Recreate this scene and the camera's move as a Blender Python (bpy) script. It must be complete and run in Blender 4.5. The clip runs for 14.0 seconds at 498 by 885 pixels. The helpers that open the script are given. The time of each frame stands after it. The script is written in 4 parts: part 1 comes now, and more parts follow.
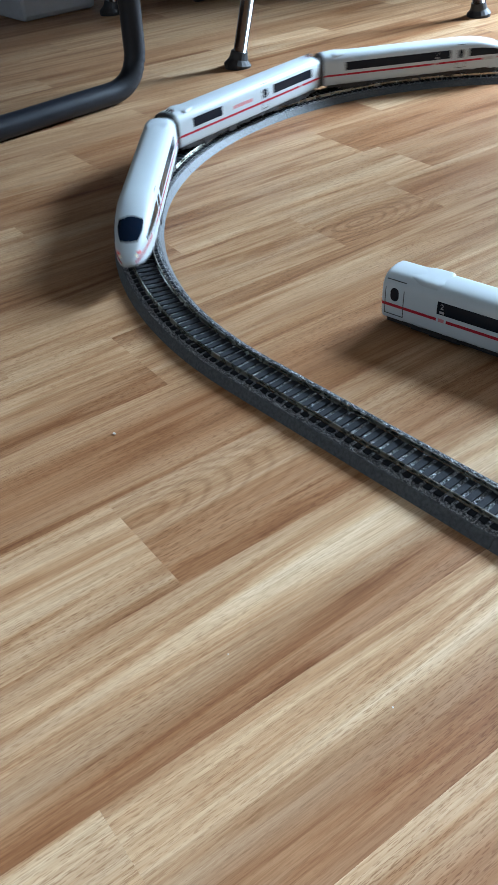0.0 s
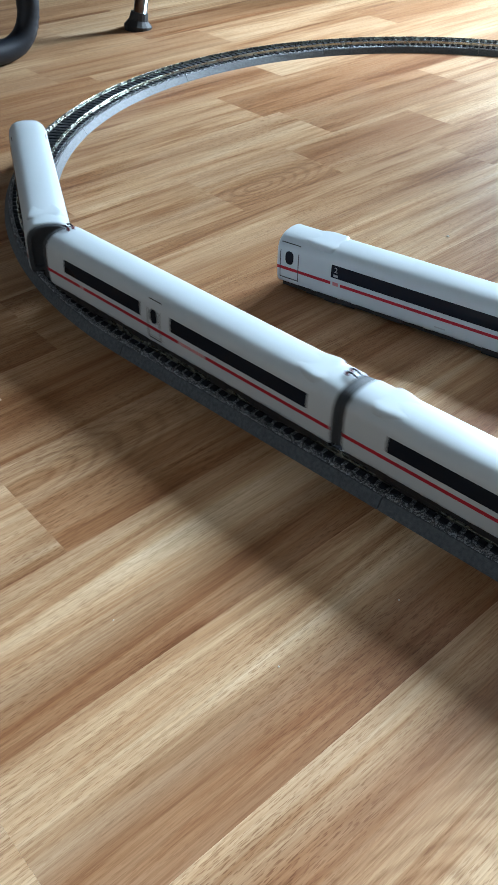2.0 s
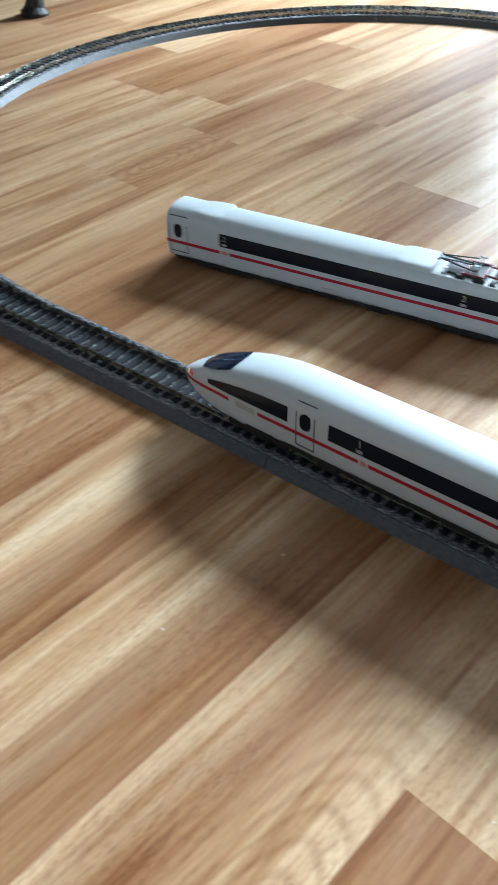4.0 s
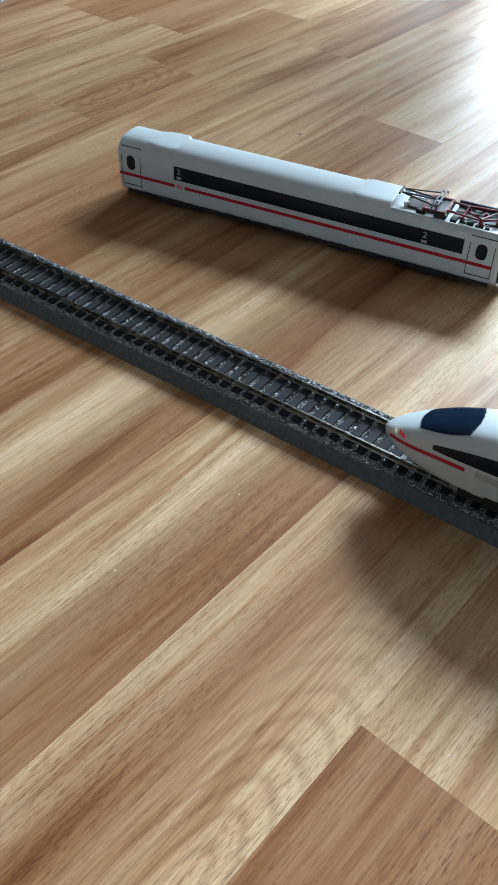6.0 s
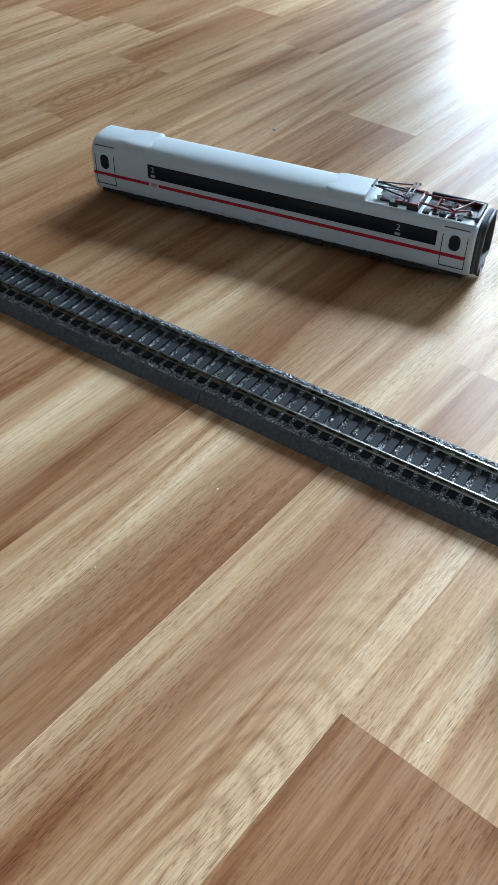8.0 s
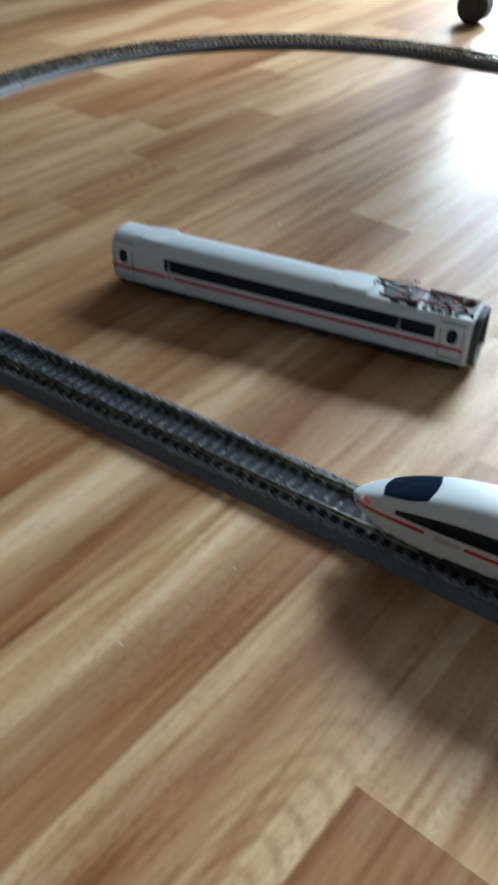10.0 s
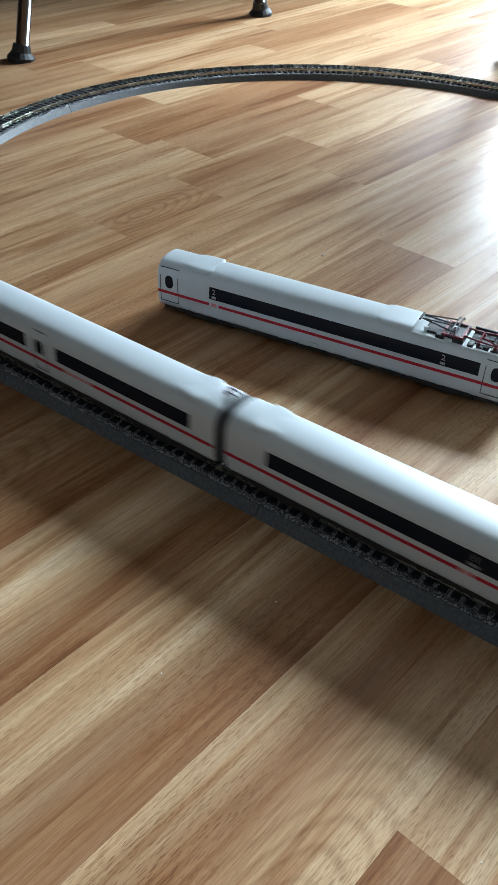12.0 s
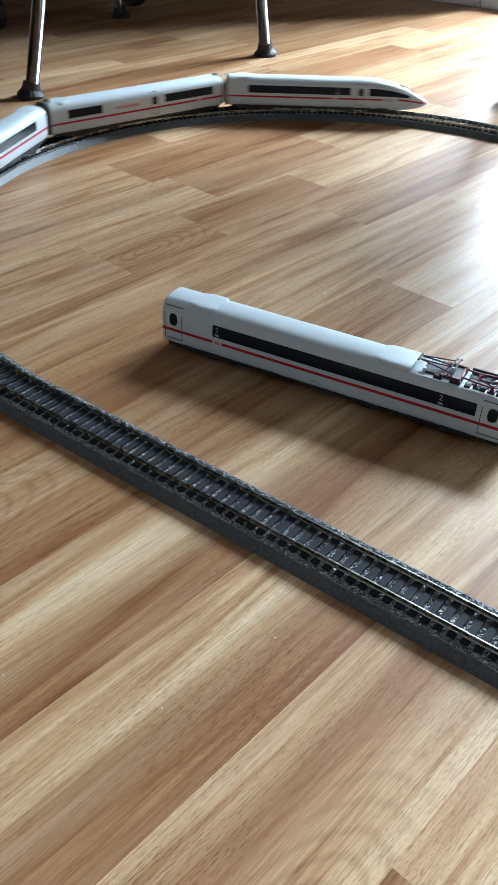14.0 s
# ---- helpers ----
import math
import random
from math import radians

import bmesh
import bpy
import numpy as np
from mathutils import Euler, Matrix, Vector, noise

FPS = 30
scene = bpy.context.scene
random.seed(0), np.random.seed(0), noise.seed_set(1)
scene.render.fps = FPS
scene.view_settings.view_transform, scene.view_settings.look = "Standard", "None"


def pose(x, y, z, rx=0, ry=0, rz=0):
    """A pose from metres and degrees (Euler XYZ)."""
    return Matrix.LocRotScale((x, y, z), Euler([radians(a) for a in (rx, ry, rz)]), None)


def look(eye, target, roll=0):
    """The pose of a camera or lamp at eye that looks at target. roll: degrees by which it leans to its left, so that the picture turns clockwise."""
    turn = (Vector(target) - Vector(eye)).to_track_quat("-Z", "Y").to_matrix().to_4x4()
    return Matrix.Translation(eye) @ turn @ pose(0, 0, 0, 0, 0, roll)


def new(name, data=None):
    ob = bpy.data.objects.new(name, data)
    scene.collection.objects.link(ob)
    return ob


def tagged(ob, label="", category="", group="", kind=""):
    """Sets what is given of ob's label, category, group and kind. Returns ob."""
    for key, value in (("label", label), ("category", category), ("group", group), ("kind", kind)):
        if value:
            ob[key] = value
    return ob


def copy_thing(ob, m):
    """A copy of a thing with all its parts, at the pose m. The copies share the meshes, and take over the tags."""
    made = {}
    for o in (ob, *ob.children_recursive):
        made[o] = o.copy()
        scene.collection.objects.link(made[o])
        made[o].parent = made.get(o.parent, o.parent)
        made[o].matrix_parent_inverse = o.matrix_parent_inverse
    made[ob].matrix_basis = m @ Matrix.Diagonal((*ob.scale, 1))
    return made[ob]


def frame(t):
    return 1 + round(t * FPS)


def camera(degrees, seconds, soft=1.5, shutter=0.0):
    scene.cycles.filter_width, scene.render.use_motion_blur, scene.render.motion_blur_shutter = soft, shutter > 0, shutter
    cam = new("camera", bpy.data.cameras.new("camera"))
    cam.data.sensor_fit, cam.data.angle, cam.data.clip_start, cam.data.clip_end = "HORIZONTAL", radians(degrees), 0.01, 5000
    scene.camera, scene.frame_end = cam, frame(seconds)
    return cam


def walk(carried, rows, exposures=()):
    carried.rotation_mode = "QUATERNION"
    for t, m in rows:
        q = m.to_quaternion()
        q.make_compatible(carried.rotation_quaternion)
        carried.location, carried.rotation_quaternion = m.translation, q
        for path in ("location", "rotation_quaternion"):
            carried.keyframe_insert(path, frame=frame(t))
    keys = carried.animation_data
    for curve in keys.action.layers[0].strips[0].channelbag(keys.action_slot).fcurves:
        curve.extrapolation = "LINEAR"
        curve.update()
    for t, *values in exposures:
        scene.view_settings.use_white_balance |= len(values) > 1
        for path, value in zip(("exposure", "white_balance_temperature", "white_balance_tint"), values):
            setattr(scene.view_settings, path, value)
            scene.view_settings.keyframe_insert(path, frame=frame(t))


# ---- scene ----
cam = camera(33.0, 14.0, soft=1.5, shutter=0.5)
PATH = [
    (0, (0.3293, -0.2832, 0.2915), (-0.2723, 0.2199, -0.3289), -3.44),
    (0.5, (0.3299, -0.2810, 0.2881), (-0.2585, 0.2360, -0.3337), -2.28),
    (1, (0.3400, -0.2738, 0.2843), (-0.2090, 0.2744, -0.3467), -1.29),
    (1.5, (0.3402, -0.2718, 0.2825), (-0.1902, 0.2844, -0.3573), -0.35),
    (2, (0.3383, -0.2720, 0.2811), (-0.1837, 0.2873, -0.3628), 0.25),
    (2.5, (0.3410, -0.2711, 0.2818), (-0.1805, 0.2895, -0.3614), 0.22),
    (3, (0.3384, -0.2739, 0.2848), (-0.1806, 0.2903, -0.3573), 0.83),
    (3.5, (0.3429, -0.2705, 0.2834), (-0.1720, 0.2980, -0.3584), -0.06),
    (4, (0.3722, -0.2532, 0.2737), (-0.1112, 0.3271, -0.3818), -2.23),
    (4.2, (0.3808, -0.2483, 0.2742), (-0.0865, 0.3372, -0.3882), -1.90),
    (6.3, (0.3715, -0.2482, 0.2629), (-0.0501, 0.3259, -0.4390), 0.00),
    (6.5, (0.3712, -0.2496, 0.2648), (-0.0497, 0.3252, -0.4369), 0.23),
    (7, (0.3699, -0.2499, 0.2654), (-0.0495, 0.3263, -0.4362), 0.05),
    (7.5, (0.3778, -0.2473, 0.2634), (-0.0388, 0.3307, -0.4383), -1.04),
    (9.8, (0.3778, -0.2529, 0.2778), (-0.0163, 0.3611, -0.4061), 1.59),
    (10, (0.3756, -0.2650, 0.2865), (-0.0565, 0.3670, -0.3568), 0.24),
    (10.5, (0.3713, -0.2675, 0.2900), (-0.1055, 0.3689, -0.3163), -0.65),
    (11, (0.3620, -0.2692, 0.2884), (-0.1019, 0.3712, -0.3237), 1.77),
    (11.5, (0.3642, -0.2690, 0.2906), (-0.0988, 0.3604, -0.3335), 1.37),
    (12, (0.3645, -0.2697, 0.2914), (-0.0963, 0.3604, -0.3337), 1.27),
    (12.5, (0.3666, -0.2707, 0.2942), (-0.1011, 0.3608, -0.3243), 1.16),
    (13, (0.3659, -0.2736, 0.3006), (-0.1145, 0.3603, -0.3054), 1.19),
    (13.5, (0.3665, -0.2739, 0.3014), (-0.1146, 0.3660, -0.2978), 1.48),
    (14, (0.3661, -0.2739, 0.3015), (-0.1065, 0.3722, -0.2979), 1.97),
]
walk(cam, [(t, look(eye, target, roll)) for t, eye, target, roll in PATH],
     [(0.0, -0.05, 5850, 10), (1.0, 0.12, 5900, 10), (1.6, 0.0, 6050, 10), (2.8, 0.05, 6150, 10), (4.2, 0.12, 6250, 10), (6.3, -0.34, 6350, 10), (6.7, -0.30, 6300, 10), (7.0, -0.24, 6250, 10), (7.7, -0.30, 6050, 10), (9.8, -0.60, 6500, 10), (10.1, -0.72, 6500, 10), (10.5, -0.55, 6500, 10),
      (11.0, -0.55, 6500, 10), (12.0, -0.45, 6450, 10), (12.5, -0.22, 6350, 10), (13.0, -0.25, 6300, 10), (14.0, -0.30, 6250, 10)])

# ---- light: daylight through the window in the far wall, plus an added rear fill ----
world = bpy.data.worlds.new("world")
scene.world = world
world.use_nodes = True
_nt = world.node_tree
_sky = _nt.nodes.new("ShaderNodeTexSky")
_sky.sky_type = "NISHITA"
_sky.sun_disc = False
_sky.sun_elevation, _sky.sun_rotation = radians(40), radians(150)
_bg = _nt.nodes["Background"]
_bg.inputs["Strength"].default_value = 0.12
_nt.links.new(_sky.outputs["Color"], _bg.inputs["Color"])

WALL_Y, EAST_X, SOUTH_Y = 3.00, 3.60, -3.60
WIN = (-0.98, 0.64, 0.88, 2.12)      # window in the far wall: x0, x1, z0, z1


def window_or_fill_lamp(name, size_x, size_y, m, power, color):
    d = bpy.data.lights.new(name, "AREA")
    d.shape, d.size, d.size_y, d.energy, d.color = "RECTANGLE", size_x, size_y, power, color
    ob = new(name, d)
    ob.matrix_world = m
    return ob


window_or_fill_lamp("window_and_fill_light", WIN[1] - WIN[0] - 0.1, WIN[3] - WIN[2] - 0.1,
            look(((WIN[0] + WIN[1]) / 2, WALL_Y + 0.1, (WIN[2] + WIN[3]) / 2), ((WIN[0] + WIN[1]) / 2, 0, 0.55)), 980, (0.70, 0.87, 1.0))
# weak fill on the camera-facing sides, through an added rear window
window_or_fill_lamp("window_and_fill_light", 1.7, 1.2, look((0.6, SOUTH_Y - 0.1, 1.5), (0.6, 0, 0.6)), 3, (0.80, 0.91, 1.0))


# ---- materials ----
def material(name, color, rough=0.5, metal=0.0, spec=0.5):
    m = bpy.data.materials.new(name)
    m.use_nodes = True
    b = m.node_tree.nodes["Principled BSDF"]
    b.inputs["Base Color"].default_value = (*color, 1)
    b.inputs["Roughness"].default_value = rough
    b.inputs["Metallic"].default_value = metal
    b.inputs["Specular IOR Level"].default_value = spec
    return m


def node(m, kind, **inputs):
    n = m.node_tree.nodes.new(kind)
    for k, v in inputs.items():
        n.inputs[k.replace("_", " ")].default_value = v
    return n


def link(m, a, b):
    m.node_tree.links.new(a, b)


def ramp(m, fac, stops):
    r = m.node_tree.nodes.new("ShaderNodeValToRGB")
    els = r.color_ramp.elements
    while len(els) < len(stops):
        els.new(0.5)
    for e, (p, c) in zip(els, stops):
        e.position, e.color = p, (*c, 1)
    link(m, fac, r.inputs["Fac"])
    return r.outputs["Color"]


def mix(m, kind, fac, a, b):
    x = m.node_tree.nodes.new("ShaderNodeMix")
    x.data_type, x.blend_type = "RGBA", kind
    for sock, v in ((x.inputs[0], fac), (x.inputs[6], a), (x.inputs[7], b)):
        if isinstance(v, (int, float, tuple)):
            sock.default_value = v if not isinstance(v, tuple) else (*v, 1)
        else:
            link(m, v, sock)
    return x.outputs[2]


def speckle(m, scale, amount, rough_amount=0.1, bump=0.0, bump_scale=None):
    """Uneven colour, gloss and relief on a plain material."""
    b = m.node_tree.nodes["Principled BSDF"]
    co = node(m, "ShaderNodeTexCoord").outputs["Object"]
    n1 = node(m, "ShaderNodeTexNoise", Scale=scale, Detail=4.0)
    n2 = node(m, "ShaderNodeTexNoise", Scale=scale * 7, Detail=3.0)
    link(m, co, n1.inputs["Vector"])
    link(m, co, n2.inputs["Vector"])
    base = tuple(b.inputs["Base Color"].default_value)[:3]
    f = mix(m, "MIX", 0.4, n1.outputs["Fac"], n2.outputs["Fac"])
    lo, hi = tuple(c * (1 - amount) for c in base), tuple(min(1, c * (1 + amount)) for c in base)
    link(m, ramp(m, f, [(0.3, lo), (0.7, hi)]), b.inputs["Base Color"])
    r = b.inputs["Roughness"].default_value
    rr = m.node_tree.nodes.new("ShaderNodeMapRange")
    rr.inputs["To Min"].default_value, rr.inputs["To Max"].default_value = max(0.02, r - rough_amount), min(1, r + rough_amount)
    link(m, n1.outputs["Fac"], rr.inputs["Value"])
    link(m, rr.outputs["Result"], b.inputs["Roughness"])
    if bump:
        n3 = node(m, "ShaderNodeTexNoise", Scale=bump_scale or scale * 10, Detail=3.0)
        link(m, co, n3.inputs["Vector"])
        bp = node(m, "ShaderNodeBump", Strength=bump, Distance=0.0004)
        link(m, n3.outputs["Fac"], bp.inputs["Height"])
        link(m, bp.outputs["Normal"], b.inputs["Normal"])
    return m


def wood_material(knotty=None):
    """Laminate strip: beech-brown, grain and pores along the strip (its local y). The object's colour holds four tones across the strip, from its left edge to its right;
    knotty: where arched growth rings centre."""
    m = material("knotty_laminate_wood" if knotty else "laminate_wood", (0.4, 0.24, 0.12), 0.36, 0.0, 0.19)
    nt = m.node_tree
    b = nt.nodes["Principled BSDF"]
    co = node(m, "ShaderNodeTexCoord").outputs["Object"]
    info = nt.nodes.new("ShaderNodeObjectInfo")
    rnd = nt.nodes.new("ShaderNodeMath")
    rnd.operation = "MULTIPLY"
    rnd.inputs[1].default_value = 37.0
    link(m, info.outputs["Random"], rnd.inputs[0])
    off = nt.nodes.new("ShaderNodeCombineXYZ")
    link(m, rnd.outputs[0], off.inputs["Z"])
    link(m, rnd.outputs[0], off.inputs["X"])
    add = nt.nodes.new("ShaderNodeVectorMath")
    add.operation = "ADD"
    link(m, co, add.inputs[0])
    link(m, off.outputs[0], add.inputs[1])

    def stretched(sx, sy, scale, detail, rough=0.55, dist=0.0):
        mp = nt.nodes.new("ShaderNodeMapping")
        mp.inputs["Scale"].default_value = (sx, sy, 1)
        link(m, add.outputs[0], mp.inputs["Vector"])
        n = node(m, "ShaderNodeTexNoise", Scale=scale, Detail=detail, Roughness=rough, Distortion=dist)
        link(m, mp.outputs[0], n.inputs["Vector"])
        return n.outputs["Fac"]

    broad = stretched(10, 0.55, 4, 2, 0.5, 0.6)
    grain = stretched(13, 0.7, 6, 4, 0.60, 0.7)
    pores = stretched(180, 17, 13, 1, 0.5)
    dense = stretched(5, 1.5, 6, 2, 0.5)
    fine = stretched(60, 1.3, 20, 3, 0.6)
    col = ramp(m, grain, [(0.27, (0.238, 0.110, 0.050)), (0.39, (0.372, 0.209, 0.107)), (0.50, (0.486, 0.316, 0.184)), (0.68, (0.556, 0.398, 0.258))])
    sep = nt.nodes.new("ShaderNodeSeparateColor")
    link(m, info.outputs["Color"], sep.inputs[0])
    xyz = nt.nodes.new("ShaderNodeSeparateXYZ")
    link(m, co, xyz.inputs[0])
    sway = stretched(7, 1.0, 3, 3, 0.5)

    def calc(op, a, b, clamp=False):
        n = nt.nodes.new("ShaderNodeMath")
        n.operation, n.use_clamp = op, clamp
        for sock, v in zip(n.inputs, (a, b)):
            if isinstance(v, float):
                sock.default_value = v
            else:
                link(m, v, sock)
        return n.outputs[0]

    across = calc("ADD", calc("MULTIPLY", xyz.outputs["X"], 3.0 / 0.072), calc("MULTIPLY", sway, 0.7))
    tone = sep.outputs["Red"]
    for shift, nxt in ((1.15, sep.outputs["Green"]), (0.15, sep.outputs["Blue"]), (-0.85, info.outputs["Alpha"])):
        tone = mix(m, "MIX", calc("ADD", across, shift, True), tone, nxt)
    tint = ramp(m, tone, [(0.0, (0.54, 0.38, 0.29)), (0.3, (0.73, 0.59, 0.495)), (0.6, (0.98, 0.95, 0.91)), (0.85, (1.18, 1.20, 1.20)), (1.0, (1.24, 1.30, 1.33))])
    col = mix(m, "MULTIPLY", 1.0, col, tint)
    col = mix(m, "MULTIPLY", 0.48, col, ramp(m, broad, [(0.30, (0.58, 0.46, 0.38)), (0.46, (0.98, 0.93, 0.88)), (0.62, (1.08, 1.10, 1.10))]))
    if knotty:
        # arched growth rings round the strip's own origin, fading outwards
        mp = nt.nodes.new("ShaderNodeMapping")
        mp.inputs["Scale"].default_value = (1, 0.34, 1)
        mp.inputs["Location"].default_value = (-knotty[0], -0.34 * knotty[1], 0)
        link(m, co, mp.inputs["Vector"])
        rings = node(m, "ShaderNodeTexWave", Scale=66.0, Distortion=4.2, Detail=1.0)
        rings.wave_type, rings.rings_direction = "RINGS", "Z"
        rings.inputs["Detail Scale"].default_value = 0.7
        link(m, mp.outputs[0], rings.inputs["Vector"])
        ln = nt.nodes.new("ShaderNodeVectorMath")
        ln.operation = "LENGTH"
        link(m, mp.outputs[0], ln.inputs[0])
        fade = nt.nodes.new("ShaderNodeMapRange")
        for k, v in (("From Min", 0.012), ("From Max", 0.058), ("To Min", 0.40), ("To Max", 0.0)):
            fade.inputs[k].default_value = v
        link(m, ln.outputs["Value"], fade.inputs["Value"])
        col = mix(m, "MULTIPLY", fade.outputs["Result"], col, ramp(m, rings.outputs["Fac"], [(0.0, (0.55, 0.43, 0.34)), (0.35, (0.92, 0.88, 0.84)), (0.6, (1.05, 1.04, 1.02))]))
    thick = nt.nodes.new("ShaderNodeMapRange")
    for k, v in (("From Min", 0.35), ("From Max", 0.65), ("To Min", 0.12), ("To Max", 0.60)):
        thick.inputs[k].default_value = v
    link(m, dense, thick.inputs["Value"])
    col = mix(m, "MULTIPLY", thick.outputs["Result"], col, ramp(m, pores, [(0.35, (0.42, 0.29, 0.21)), (0.46, (1, 1, 1))]))
    col = mix(m, "MULTIPLY", 0.72, col, ramp(m, fine, [(0.3, (0.66, 0.58, 0.50)), (0.6, (1.06, 1.06, 1.06))]))
    link(m, col, b.inputs["Base Color"])
    rr = nt.nodes.new("ShaderNodeMapRange")
    rr.inputs["To Min"].default_value, rr.inputs["To Max"].default_value = 0.34, 0.42
    link(m, broad, rr.inputs["Value"])
    link(m, rr.outputs["Result"], b.inputs["Roughness"])
    bp = node(m, "ShaderNodeBump", Strength=0.35, Distance=0.0003)
    link(m, pores, bp.inputs["Height"])
    link(m, bp.outputs["Normal"], b.inputs["Normal"])
    return m


def ballast_material():
    m = material("ballast", (0.1, 0.1, 0.105), 0.55)
    b = m.node_tree.nodes["Principled BSDF"]
    co = node(m, "ShaderNodeTexCoord").outputs["Object"]
    v = node(m, "ShaderNodeTexVoronoi", Scale=1700.0)
    n = node(m, "ShaderNodeTexNoise", Scale=700.0, Detail=3.0)
    link(m, co, v.inputs["Vector"])
    link(m, co, n.inputs["Vector"])
    link(m, ramp(m, v.outputs["Color"], [(0.30, (0.06, 0.065, 0.073)), (0.50, (0.12, 0.127, 0.138)), (0.76, (0.46, 0.48, 0.50))]), b.inputs["Base Color"])
    bp = node(m, "ShaderNodeBump", Strength=1.0, Distance=0.0008)
    link(m, mix(m, "MIX", 0.5, v.outputs["Distance"], n.outputs["Fac"]), bp.inputs["Height"])
    link(m, bp.outputs["Normal"], b.inputs["Normal"])
    return m


WOOD = wood_material()
GROOVE = material("plank_joint", (0.30, 0.18, 0.10), 0.6)
BED = speckle(material("grey_plastic_bed", (0.084, 0.093, 0.100), 0.55), 520, 0.55, 0.08, 0.5, 2200)
BALLAST = ballast_material()
SLEEPER = speckle(material("black_plastic_sleeper", (0.018, 0.020, 0.025), 0.75, 0.0, 0.18), 300, 0.3, 0.1, 0.3, 3000)
RAIL = speckle(material("nickel_silver_rail", (0.42, 0.42, 0.375), 0.27, 1.0), 120, 0.12, 0.06)
CAR_WHITE = speckle(material("white_car_paint", (0.54, 0.60, 0.63), 0.42, 0.0, 0.40), 25, 0.02, 0.05)
CAR_GLASS = material("dark_window_glass", (0.011, 0.015, 0.023), 0.16, 0.0, 0.16)
SCREEN_GLASS = material("dark_blue_windscreen_glass", (0.007, 0.015, 0.032), 0.08, 0.0, 0.40)
CAR_RED = material("red_stripe", (0.42, 0.012, 0.030), 0.45, 0.0, 0.3)
LOGO_GREY = material("grey_print", (0.40, 0.42, 0.44), 0.5)
LOGO_RED = material("red_print", (0.62, 0.22, 0.24), 0.5)
LINE_GREY = material("light_grey_print", (0.30, 0.31, 0.33), 0.5)
LINE_DARK = material("dark_print", (0.035, 0.035, 0.04), 0.5)
UNDER = speckle(material("black_underframe", (0.012, 0.012, 0.014), 0.55), 200, 0.3, 0.1)
RUBBER = speckle(material("black_rubber", (0.02, 0.02, 0.022), 0.6), 60, 0.2, 0.1)
BELLOWS = speckle(material("dark_grey_rubber_bellows", (0.045, 0.052, 0.060), 0.55), 120, 0.25, 0.1)
WHEEL = material("dark_metal_wheel", (0.18, 0.17, 0.16), 0.35, 1.0)
INSULATOR = material("red_insulator", (0.15, 0.010, 0.016), 0.3)
ROOF_METAL = material("roof_gear_metal", (0.10, 0.10, 0.105), 0.42, 1.0)
CHROME = speckle(material("chrome_tube", (0.75, 0.75, 0.76), 0.16, 1.0), 40, 0.05, 0.06)
BLACK_TUBE = speckle(material("black_steel_tube", (0.011, 0.013, 0.019), 0.45, 0.0, 0.35), 50, 0.2, 0.1)
WALL_PAINT = speckle(material("beige_wall_paint", (0.14, 0.130, 0.116), 0.8), 8, 0.03, 0.05, 0.2, 300)
SKIRT = material("white_skirting", (0.70, 0.70, 0.70), 0.45)
TABLE = speckle(material("dark_table_wood", (0.09, 0.055, 0.035), 0.5), 12, 0.25, 0.08)
GREY_METAL = speckle(material("grey_metal", (0.45, 0.46, 0.47), 0.4, 0.2), 30, 0.05, 0.06)
GREY_PLASTIC = speckle(material("pale_grey_plastic", (0.42, 0.45, 0.49), 0.5), 30, 0.06, 0.06)
CRUMB = speckle(material("pale_crumb", (0.75, 0.70, 0.62), 0.6), 500, 0.15)
SEAT = speckle(material("dark_seat_fabric", (0.03, 0.03, 0.035), 0.85), 200, 0.3, 0.05, 0.4)


def glow(name, color, strength):
    m = material(name, color, 0.3)
    b = m.node_tree.nodes["Principled BSDF"]
    b.inputs["Emission Color"].default_value = (*color, 1)
    b.inputs["Emission Strength"].default_value = strength
    return m


LAMP_WARM = glow("headlamp_glow", (1.0, 0.88, 0.55), 0.25)
LAMP_RED = glow("tail_lamp_glow", (0.75, 0.05, 0.06), 0.15)


# ---- mesh helpers ----
def mesh_of(bm, name, mat, smooth=True):
    me = bpy.data.meshes.new(name)
    bm.normal_update()
    bm.to_mesh(me)
    bm.free()
    me.materials.append(mat)
    if smooth:
        for p in me.polygons:
            p.use_smooth = True
    return me


def part(name, bm, mat, parent, label="", m=None, smooth=False):
    """One mesh object from a bmesh, under a thing or a part."""
    ob = new(name, mesh_of(bm, name, mat, smooth))
    ob.parent = parent
    if m is not None:
        ob.matrix_basis = m
    if label:
        tagged(ob, label)
    return ob


def box(bm, x0, x1, y0, y1, z0, z1, bevel=0.0):
    vs = [bm.verts.new((x, y, z)) for x in (x0, x1) for y in (y0, y1) for z in (z0, z1)]
    fs = [bm.faces.new([vs[i] for i in f]) for f in ((0, 1, 3, 2), (4, 6, 7, 5), (0, 4, 5, 1), (2, 3, 7, 6), (0, 2, 6, 4), (1, 5, 7, 3))]
    if bevel:
        es = list({e for f in fs for e in f.edges})
        bmesh.ops.bevel(bm, geom=es, offset=bevel, segments=2, profile=0.5, affect="EDGES")
    return bm


def boxes(*specs, bevel=0.0):
    bm = bmesh.new()
    for s in specs:
        t = bmesh.new()
        box(t, *s, bevel=bevel)
        tmp = bpy.data.meshes.new("tmp")
        t.to_mesh(tmp)
        t.free()
        bm.from_mesh(tmp)
        bpy.data.meshes.remove(tmp)
    return bm


